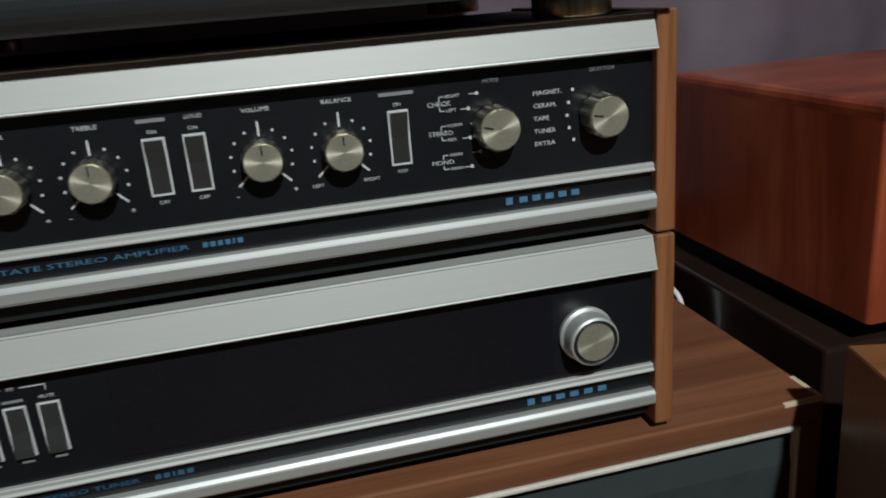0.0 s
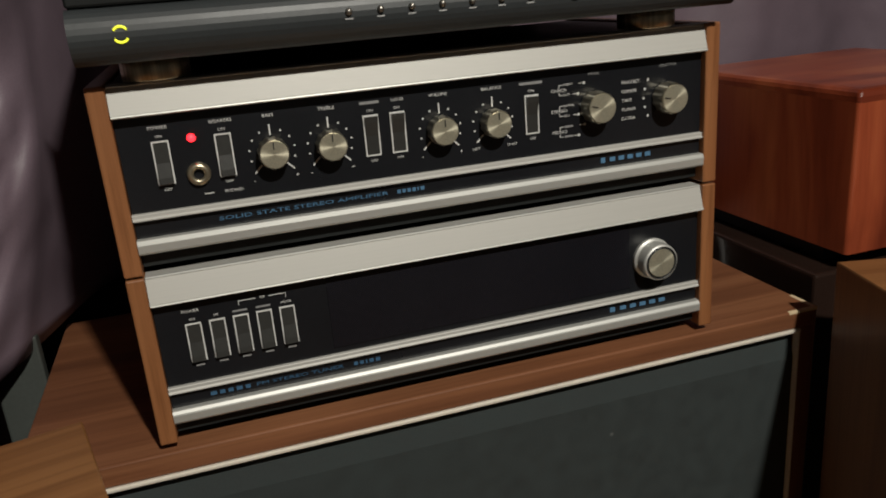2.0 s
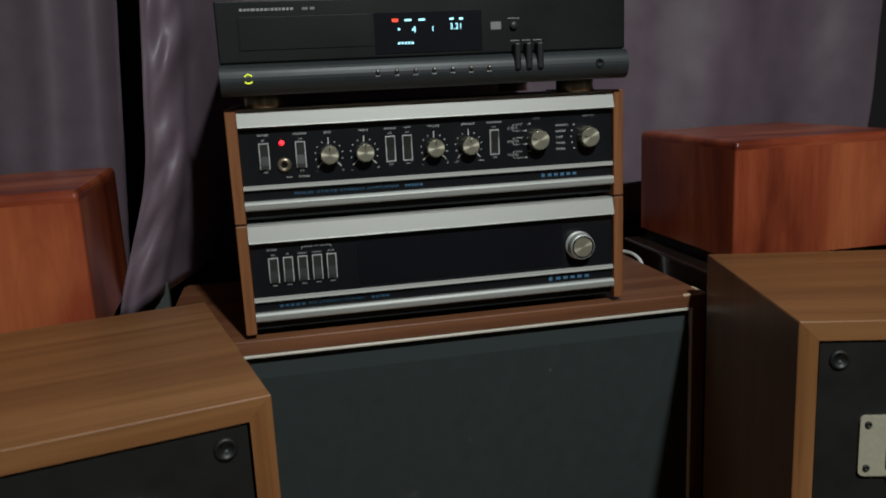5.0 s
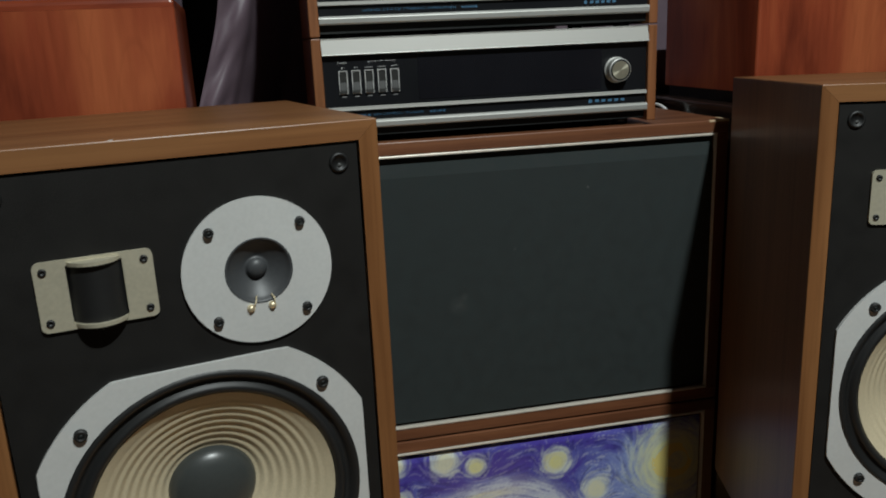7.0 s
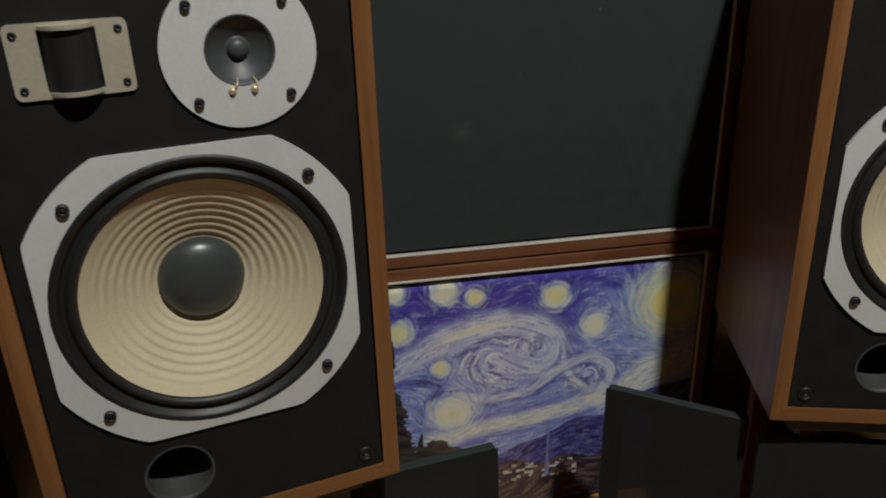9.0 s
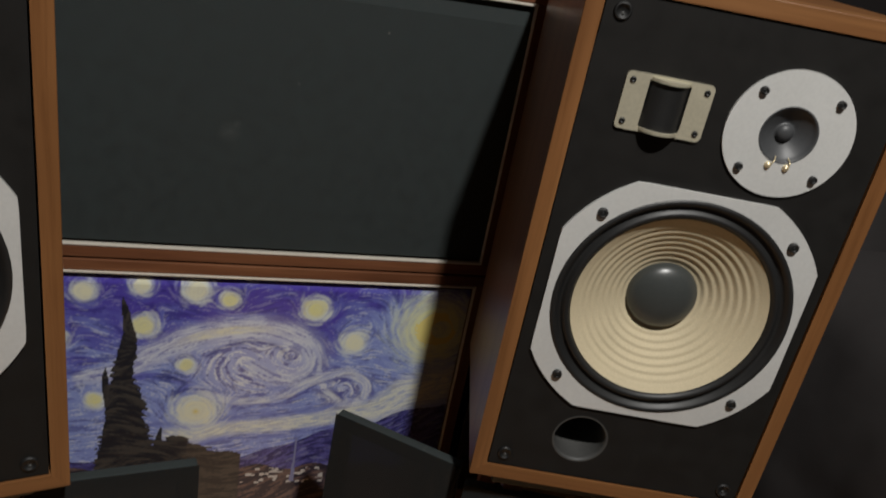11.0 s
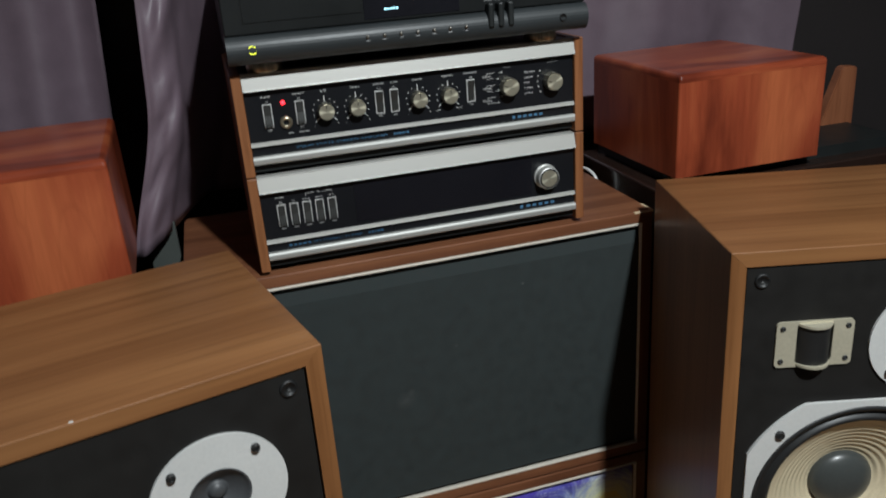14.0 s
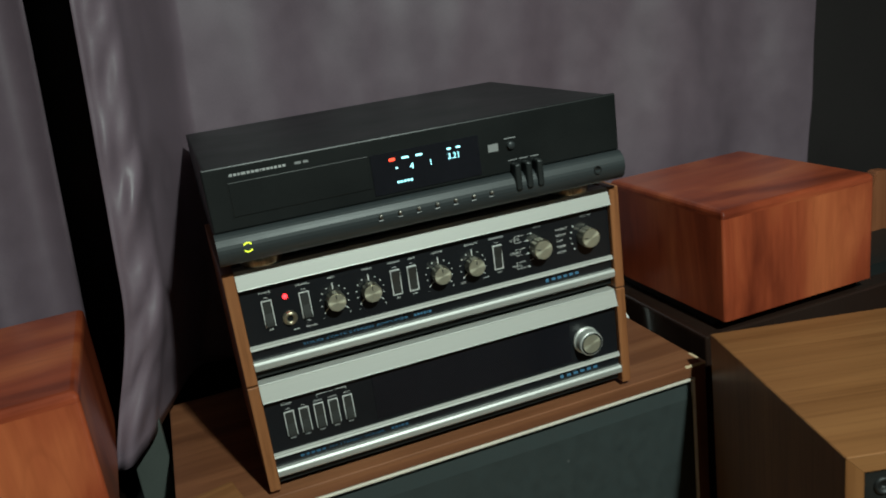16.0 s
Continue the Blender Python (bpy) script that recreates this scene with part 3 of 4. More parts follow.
    for cx, foot, tip, half in ((-0.1745, 0.0, 0.402, 0.050), (-0.128, 0.0, 0.178, 0.016), (-0.198, 0.0, 0.285, 0.020)):
        f = np.clip((tip - Z) / (tip - foot), 0, 1)
        wide = half * f ** 1.15 * (1 + 0.16 * np.sin(Z * 75 + cx * 90) + 0.35 * (b - 0.5)) + 0.0028 * soft((tip - Z) / 0.02)
        inside |= (np.abs(X - cx - 0.004 * np.sin(Z * 42)) < wide) & (Z < tip)
    tree = blend(np.ones(X.shape + (3,)) * np.array((0.014, 0.014, 0.018)), (0.052, 0.046, 0.040), np.clip(b - 0.2, 0, 1))
    col = np.where(inside[..., None], tree, col)
    return X, Z, col


PX, PZ, PC = painted_sky(CX0 + 0.022, CX1 - 0.022, 0.010, 0.429, 0.00145)
PC = 1 - (1 - np.clip(PC, 0, 1)) ** 1.5
nz, nx = PX.shape
me = bpy.data.meshes.new("picture")
# the upper edge of the glossy sheet is bent back
bend = 0.0045 + 0.0045 * np.clip((PZ - 0.4185) / 0.0105, 0, 1) ** 1.5
verts = np.stack([PX - (CX0 + CX1) / 2, bend, PZ - 0.003], -1).reshape(-1, 3)
idx = np.arange(nx * nz).reshape(nz, nx)
quads = np.stack([idx[:-1, :-1], idx[:-1, 1:], idx[1:, 1:], idx[1:, :-1]], -1).reshape(-1, 4)
me.from_pydata(verts.tolist(), [], quads.tolist())
layer = me.color_attributes.new("paint", "FLOAT_COLOR", "POINT")
layer.data.foreach_set("color", np.concatenate([PC.reshape(-1, 3), np.ones((nx * nz, 1))], 1).astype(np.float32).ravel())
pm, nt, b = material("printed_picture", 0.28, 0, 0.3)
at = nt.nodes.new("ShaderNodeAttribute")
at.attribute_name = "paint"
nt.links.new(at.outputs["Color"], b.inputs["Base Color"])
sheen = node(nt, "ShaderNodeTexNoise", Scale=40.0, Detail=3.0)
nt.links.new(coords(nt, (1, 1, 1)), sheen.inputs["Vector"])
bumped(nt, b, sheen.outputs["Fac"], 0.05)
part("picture", me, pm, lower, "glossy print of a blue starry night sky with whirls, yellow stars and a dark cypress")


part("chipped_edge", cuboid(0.3262, 0.3303, 0.0003, 0.032, 0.4140, 0.4164, bevel=0.0006), chip_wood, upper, "pale chipped veneer edge")
part("chipped_edge", cuboid(0.300, 0.3301, -0.0003, 0.0035, 0.4135, 0.4163, bevel=0.0006), chip_wood, upper, "pale chipped veneer edge")


# ---- the pair of three-way loudspeakers ----
SW, SH, SD, ST = 0.326, 0.563, 0.290, 0.017


def holed_sheet(outer, holes, y0, y1):
    cu = bpy.data.curves.new("sheet", "CURVE")
    cu.dimensions, cu.fill_mode, cu.extrude = "2D", "BOTH", (y1 - y0) / 2
    for pts in [outer, *holes]:
        sp = cu.splines.new("POLY")
        sp.points.add(len(pts) - 1)
        for p, (x, z) in zip(sp.points, pts):
            p.co = (x, z, 0, 1)
        sp.use_cyclic_u = True
    me = as_mesh(cu)
    me.transform(Matrix.Translation((0, (y0 + y1) / 2, 0)) @ Matrix.Rotation(math.pi / 2, 4, "X"))
    return me


def rect(x0, x1, z0, z1):
    return [(x0, z0), (x1, z0), (x1, z1), (x0, z1)]


def rounded(cx, cz, w, h, r, n=6):
    pts = []
    for qx, qz, a0 in ((1, 1, 0), (-1, 1, 90), (-1, -1, 180), (1, -1, 270)):
        for i in range(n):
            a = radians(a0 + 90 * i / (n - 1))
            pts.append((cx + qx * (w / 2 - r) + r * math.cos(a), cz + qz * (h / 2 - r) + r * math.sin(a)))
    return pts


def bolt(parent, x, y, z, r):
    o = part("bolt", lathe([(0, -0.0025), (r * 0.45, -0.0025), (r * 0.5, -0.004), (r * 0.9, -0.004), (r, -0.0025), (r, 0.002)], 14, (x, y, z)), rubber, parent, "black socket bolt")
    part("socket", lathe([(0, -0.0032), (r * 0.5, -0.0032), (r * 0.5, -0.002)], 8, (x, y - 0.0002, z)), case_black, o)


def mitred(outline, depth):
    """A board with mitred ends: its (x, z) front outline drawn back along y, edges eased."""
    bm = bmesh.new()
    a = [bm.verts.new((x, 0, z)) for x, z in outline]
    b = [bm.verts.new((x, depth, z)) for x, z in outline]
    bm.faces.new(a)
    bm.faces.new(b[::-1])
    for i in range(len(a)):
        j = (i + 1) % len(a)
        bm.faces.new((a[j], a[i], b[i], b[j]))
    bmesh.ops.recalc_face_normals(bm, faces=bm.faces)
    long = [e for e in bm.edges if (e.verts[0] in (a[0], a[1], b[0], b[1])) and (e.verts[1] in (a[0], a[1], b[0], b[1]))]
    bmesh.ops.bevel(bm, geom=long, offset=0.0012, segments=2, profile=0.5, affect="EDGES")
    return bm


def loudspeaker():
    ob = thing("loudspeaker", pose(0, 0, 0), "walnut three-way loudspeaker with cream woofer cone and grille removed", "loudspeaker", "pair of large loudspeakers")
    w = SW / 2
    e = 0.0001
    part("top_board", mitred([(-w + e, SH), (w - e, SH), (w - ST, SH - ST + e), (-w + ST, SH - ST + e)], SD), walnut_x, ob)
    part("bottom_board", mitred([(-w + e, 0), (w - e, 0), (w - ST, ST - e), (-w + ST, ST - e)], SD), walnut_x, ob)
    for k in (-1, 1):
        part("side_board", mitred([(k * w, e), (k * w, SH - e), (k * (w - ST + e), SH - ST), (k * (w - ST + e), ST)], SD), walnut_z, ob)
    part("back_board", cuboid(-w + ST, w - ST, SD - 0.014, SD - 0.002, ST, SH - ST), case_black, ob)
    by = 0.0022
    wf, tw, st, port = (0.0, 0.247), (0.053, 0.4485), (-0.068, 0.453), (-0.050, 0.071)
    part("baffle", holed_sheet(rect(-w + ST + 0.0016, w - ST - 0.0016, ST + 0.0016, SH - ST - 0.0016),
                               [circle(0.1255, 56, *wf), circle(0.030, 36, *tw), circle(0.0295, 36, *port), rect(st[0] - 0.022, st[0] + 0.022, st[1] - 0.022, st[1] + 0.022)],
                               by, by + 0.016), baffle_black, ob, "black painted front baffle")
    for x in (-0.128, 0.128):
        for z in (0.035, SH - 0.034):
            c = part("grille_socket", lathe([(0, -0.0004), (0.0050, -0.0005), (0.0058, -0.0022), (0.0072, -0.0026), (0.0084, -0.0012), (0.0088, 0.002)], 24, (x, by, z)), socket_black, ob, "round black grille socket")
            # Grey dot set low in the socket, drawn in as the cup's highlight.
            part("socket_glint", lathe([(0, -0.0014), (0.0012, -0.0012), (0.0019, -0.0004)], 12, (x + 0.0004, by, z - 0.0024)), port_grey, c)
    # woofer
    n, S, R = 96, 0.1315, 0.1485
    outline = []
    for i in range(n):
        a = 2 * math.pi * (i + 0.5) / n
        r = min(R, S / max(1e-6, abs(math.cos(a))), S / max(1e-6, abs(math.sin(a))))
        outline.append((wf[0] + r * math.cos(a), wf[1] + r * math.sin(a)))
    hole = [(wf[0] + 0.1235 * math.cos(2 * math.pi * (i + 0.5) / n), wf[1] + 0.1235 * math.sin(2 * math.pi * (i + 0.5) / n)) for i in range(n)]
    woofer = part("woofer", plate(outline, hole, by - 0.004, by - 0.0002), ring_grey, ob, "grey eight-sided woofer frame with a ribbed cream paper cone")
    rim = [(0.1252, 0.003), (0.1248, -0.0035), (0.1215, -0.0058), (0.1185, -0.0045), (0.1160, -0.001), (0.1135, 0.0015), (0.1115, 0.000), (0.1095, -0.003), (0.1060, -0.0035), (0.1035, -0.0005), (0.1015, 0.004)]
    part("surround", lathe([(r, y + by) for r, y in rim], 64, (wf[0], 0, wf[1])), rubber, woofer, "black rubber surround")
    cone = []
    for i in range(91):
        r = 0.1022 - (0.1022 - 0.034) * i / 90
        f = (0.1022 - r) / 0.0682
        rib = 0.00055 * math.sin(2 * math.pi * (0.0960 - r) / 0.0076) * min(1, max(0, (0.0975 - r) / 0.012)) if r > 0.040 else 0
        cone.append((r, by + 0.001 + 0.039 * f ** 0.95 + rib))
    part("cone", lathe(cone, 72, (wf[0], 0, wf[1])), paper_cone, woofer, "cream paper cone with fine ribs")
    cap = [(0.0377 * math.cos(radians(a)), by + 0.0360 - 0.0165 * math.sin(radians(a))) for a in range(0, 91, 9)]
    part("dust_cap", lathe([(0.0385, by + 0.0385)] + cap, 40, (wf[0], 0, wf[1])), cap_grey, woofer, "dark grey domed dust cap")
    for sx in (-1, 1):
        for sz in (-1, 1):
            bolt(woofer, wf[0] + sx * 0.0965, by - 0.004, wf[1] + sz * 0.0945, 0.0052)
    # cone tweeter
    tweeter = part("tweeter", plate(circle(0.061, 64, *tw), circle(0.0275, 64, *tw), by - 0.003, by - 0.0002), ring_grey, ob, "round grey tweeter plate with a small dark cone")
    prof = [(0.0278, -0.003), (0.0268, -0.0036), (0.0255, -0.002), (0.024, -0.0002), (0.0225, 0.0012), (0.017, 0.0048), (0.0105, 0.0088), (0.0092, 0.0092), (0.0082, 0.0066), (0.0062, 0.0042), (0.003, 0.0030), (0, 0.0028)]
    part("tweeter_cone", lathe([(r, y + by) for r, y in prof], 44, (tw[0], 0, tw[1])), tweeter_grey, tweeter)
    for sx in (-1, 1):
        for sz in (-1, 1):
            bolt(tweeter, tw[0] + sx * 0.0366, by - 0.003, tw[1] + sz * 0.0368, 0.0040)
        part("terminal", lathe([(0, -0.003), (0.0018, -0.0028), (0.0032, -0.001), (0.0034, 0.001)], 14, (tw[0] - 0.001 + sx * 0.0088, by - 0.0035, tw[1] - 0.0305)), gilt, tweeter, "small gilt terminal")
        part("lead_wire", tube([(tw[0] - 0.001 + sx * 0.0088, by - 0.0050, tw[1] - 0.0305), (tw[0] + 0.0016 + sx * 0.0080, by - 0.0056, tw[1] - 0.0262), (tw[0] + 0.0020 + sx * 0.0062, by - 0.0010, tw[1] - 0.0215)], 0.0007), gilt, tweeter, "thin copper lead wire")
    # film tweeter
    horn = part("super_tweeter", holed_sheet(rounded(*st, 0.083, 0.054, 0.005), [rect(st[0] - 0.0195, st[0] + 0.0195, st[1] - 0.0225, st[1] + 0.0225)], by - 0.003, by - 0.0002),
                champagne, ob, "champagne metal tweeter plate with a curved black film")
    film = bmesh.new()
    rows = []
    for i in range(15):
        a = radians(-70 + 140 * i / 14)
        rows.append([film.verts.new((st[0] + 0.0203 * math.sin(a) / math.sin(radians(70)), by + 0.012 - 0.024 * math.cos(a), st[1] + s * 0.0222)) for s in (-1, 1)])
    for p, q in zip(rows, rows[1:]):
        film.faces.new((p[0], q[0], q[1], p[1])).smooth = True
    part("film", film, rubber, horn, "curved black film diaphragm")
    for s in (-1, 1):
        lip = bmesh.new()
        edge = [(st[0] + 0.0205 * math.sin(radians(a)) / math.sin(radians(70)), by + 0.012 - 0.028 * math.cos(radians(a))) for a in range(-70, 71, 10)]
        base = [(x, by + 0.004) for x, y in edge]
        za, zb = st[1] + s * 0.0222, st[1] + s * 0.0250
        rings = [[lip.verts.new((x, y, z)) for x, y in pts] for pts, z in ((base, za), (edge, za), (edge, zb), (base, zb))]
        for p, q in zip(rings, rings[1:]):
            for i in range(len(p) - 1):
                lip.faces.new((p[i], p[i + 1], q[i + 1], q[i]))
        bmesh.ops.recalc_face_normals(lip, faces=lip.faces)
        part("lip", lip, champagne, horn)
        for sx in (-1, 1):
            part("screw", lathe([(0, -0.0004), (0.0012, -0.0004), (0.0015, -0.0016), (0.0028, -0.0012), (0.0032, 0.0005)], 12, (st[0] + sx * 0.0350, by - 0.003, st[1] + s * 0.0195)), rubber, horn)
    # port
    part("port", lathe([(0.0315, -0.0005), (0.0295, -0.001), (0.028, 0.004), (0.0275, 0.10), (0, 0.10)], 36, (port[0], by, port[1])), port_grey, ob, "round black bass port tube")
    return ob


speaker = loudspeaker()
speaker.matrix_world = pose(-0.3485, 0.026, 0.376, 0, 0, 13.5)
copy_thing(speaker, pose(0.3880, 0.0185, 0.3790, -1.4, 0.25, -15.7))


solid("paint_chip", cuboid(-0.3930, -0.3895, 0.0165, 0.0183, 0.9386, 0.9394), print_white, "tiny white speck on the loudspeaker's top edge", "speck")


# ---- stands, grilles and what stands behind ----
def stand(m, height, label, leg_wood):
    ob = thing("speaker_stand", m, label, "stand", "loudspeaker stands")
    part("top_plate", cuboid(-0.13, 0.13, 0.03, 0.26, height - 0.03, height, bevel=0.002), case_black, ob)
    for x in (-0.10, 0.105):
        for y in (0.05, 0.23):
            part("leg", cuboid(x - 0.012, x + 0.012, y - 0.012, y + 0.012, 0, height - 0.03, bevel=0.002), leg_wood, ob)
    return ob


stand(pose(-0.3485, 0.026, 0, 0, 0, 13.5), 0.3755, "low black loudspeaker stand on four legs", case_black)
stand(pose(0.3885, 0.0185, 0, 0, 0, -15.7), 0.3755, "low dark loudspeaker stand on light wooden legs", pale_wood)


def grille_panel(a, b, height, lean, label):
    """A cloth-covered frame standing on its long edge, from plan point a to b."""
    dx, dy = b[0] - a[0], b[1] - a[1]
    length = math.hypot(dx, dy)
    ob = thing("loudspeaker_grille", pose(a[0], a[1], 0.002, lean, 0, math.degrees(math.atan2(dy, dx))), label, "grille", "loose loudspeaker grilles")
    t = 0.022
    part("rail", cuboid(0, length, 0, 0.016, height - t, height, bevel=0.003), grille_cloth, ob)
    part("rail", cuboid(0, length, 0, 0.016, 0, t, bevel=0.003), grille_cloth, ob)
    for x in (0, length - t):
        part("stile", cuboid(x, x + t, 0.0004, 0.0156, t, height - t, bevel=0.002), grille_cloth, ob)
    part("cloth", cuboid(-0.001, length + 0.001, -0.0016, -0.0004, -0.001, height + 0.001, bevel=0.0004), sheer, ob, "thin dark see-through grille cloth")
    return ob


grille_panel((-0.51, 0.055), (-0.066, 0.125), 0.332, -2, "black cloth loudspeaker grille leaning upright on the floor")
grille_panel((0.095, 0.215), (0.236, 0.110), 0.335, -2, "black cloth loudspeaker grille standing on the floor")
grille_panel((0.240, 0.082), (0.615, -0.047), 0.330, -2, "black cloth loudspeaker grille leaning upright on the floor")


def plinth(x0, x1, y0, y1, top):
    ob = thing("stand_box", pose((x0 + x1) / 2, y0, 0), "tall dark brown lacquered box used as a stand", "stand", "dark stands")
    w, d = (x1 - x0) / 2, y1 - y0
    part("body", cuboid(-w, w, 0, d, 0, top - 0.018, bevel=0.003), dark_lacquer, ob)
    part("inset_base", cuboid(-w + 0.035, w - 0.035, 0.03, d - 0.01, top - 0.018, top), case_black, ob)


slate_paint = plain("slate_paint", (0.055, 0.062, 0.056), 0.6)
dark_lacquer = plain("dark_lacquer", (0.022, 0.012, 0.009), 0.25, coat=0.3)
plinth(0.366, 0.865, 0.43, 0.70, 0.907)
plinth(-0.72, -0.400, 0.40, 0.66, 0.898)


def slab(w, d, z0, z1, r, round_top=0.0):
    """An upright block with rounded corners and, if asked, a rounded upper edge."""
    bm = bmesh.new()
    levels = [(z0, 0.0)]
    if round_top:
        levels += [(z1 - round_top + round_top * math.sin(radians(a)), round_top * (1 - math.cos(radians(a)))) for a in (0, 30, 60, 90)]
    else:
        levels.append((z1, 0.0))
    rings = [[bm.verts.new((x, y, z)) for x, y in rounded(w / 2, d / 2, w - 2 * c, d - 2 * c, r)] for z, c in levels]
    bm.faces.new(rings[0][::-1])
    bm.faces.new(rings[-1])
    for p, q in zip(rings, rings[1:]):
        for i in range(len(p)):
            j = (i + 1) % len(p)
            bm.faces.new((p[i], p[j], q[j], q[i]))
    bmesh.ops.remove_doubles(bm, verts=bm.verts, dist=1e-6)
    bmesh.ops.recalc_face_normals(bm, faces=bm.faces)
    return bm


def red_box(m, w, d, h):
    ob = thing("small_loudspeaker", m, "small glossy red cherry-veneered box loudspeaker, back turned", "loudspeaker", "small red loudspeakers")
    part("body", slab(w, d, 0, h - 0.0121, 0.004), cherry, ob)
    part("top_board", slab(w, d, h - 0.012, h, 0.004, 0.007), cherry_top, ob)


red_box(pose(0.391, 0.421, 0.907, 0, 0, 0.8), 0.254, 0.262, 0.153)
red_box(pose(-0.372 - 0.252, 0.375 - 0.012, 0.898, 0, 0, 2.8), 0.252, 0.268, 0.162)
fin = bmesh.new()
pts = [(0.766, 0.8895), (0.842, 0.8895), (0.840, 1.001), (0.837, 1.005), (0.814, 1.007), (0.809, 1.003)]
fa = [fin.verts.new((x, 0.57, z)) for x, z in pts]
fb = [fin.verts.new((x, 0.59, z)) for x, z in pts]
fin.faces.new(fa)
fin.faces.new(fb[::-1])
for i in range(len(pts)):
    j = (i + 1) % len(pts)
    fin.faces.new((fa[j], fa[i], fb[i], fb[j]))
bmesh.ops.recalc_face_normals(fin, faces=fin.faces)
bmesh.ops.bevel(fin, geom=fin.edges[:], offset=0.002, segments=2, affect="EDGES")
solid("wooden_wedge", fin, pale_wood, "tapered light brown wooden block standing on the dark stand", "wooden block")


def draped(x0, x1, y0, y1, z0, z1, seed, n=26, lump=0.03):
    """A soft heap of cloth: a rounded block with uneven folds."""
    bm = bmesh.new()
    bmesh.ops.create_cube(bm, size=1)
    bmesh.ops.subdivide_edges(bm, edges=bm.edges[:], cuts=n, use_grid_fill=True)
    for v in bm.verts:
        c = v.co * 2
        q = max(abs(c.x), abs(c.y), abs(c.z)) / max(1e-6, (abs(c.x) ** 6 + abs(c.y) ** 6 + abs(c.z) ** 6) ** (1 / 6))
        p = Vector(((x0 + x1) / 2 + c.x * q * (x1 - x0) / 2, (y0 + y1) / 2 + c.y * q * (y1 - y0) / 2, (z0 + z1) / 2 + c.z * q * (z1 - z0) / 2))
        d = noise.noise(p * 5 + Vector((seed, 0, 0))) * lump + noise.noise(p * 16) * lump * 0.3
        v.co = p + c.normalized() * d * (0.2 if c.z < -0.9 else 1)
        v.co.z = max(v.co.z, z0)
    for f in bm.faces:
        f.smooth = True
    return bm


# Invented black bulk that hides the lit floor right of the loudspeaker.
heap = thing("dark_mass", pose(0, 0, 0), "black cloth-covered mass, added to darken the area right of the loudspeaker", "armchair")
part("lower_cover", draped(0.72, 1.30, -0.25, 0.40, 0.0, 0.62, 1.0), dark_cloth, heap)
part("upper_cover", draped(0.76, 1.30, 0.22, 0.44, 0.5, 0.90, 5.0), dark_cloth, heap)
solid("folded_garment", draped(0.735, 0.95, 0.12, 0.38, 0.868, 0.905, 9.0, 16, 0.012), dark_cloth, "folded dark garment lying on the added black mass", "garment")
solid("fabric_band", tube([(0.735, 0.355, 0.893), (0.755, 0.315, 0.912), (0.785, 0.25, 0.916), (0.82, 0.17, 0.905), (0.85, 0.11, 0.880)], 0.005), pink_cloth, "pink fabric band lying on the dark garment", "fabric band")
solid("panel_board", cuboid(-0.372, -0.330, 0.60, 0.614, 0.0, 0.905, bevel=0.002), slate_paint, "narrow grey-green board standing behind the cabinet", "board")
solid("cable", tube([(0.292, 0.690, 0.8788), (0.320, 0.672, 0.8805), (0.338, 0.640, 0.8800), (0.3455, 0.604, 0.8770), (0.3480, 0.594, 0.868), (0.3490, 0.590, 0.80), (0.350, 0.588, 0.70)], 0.0025),
      white_plastic, "thin white cable lying over the cabinet edge", "cable")


# ---- the amplifier and the tuner ----
AW = 0.2255
IN = 0.2135
AH = 0.1245


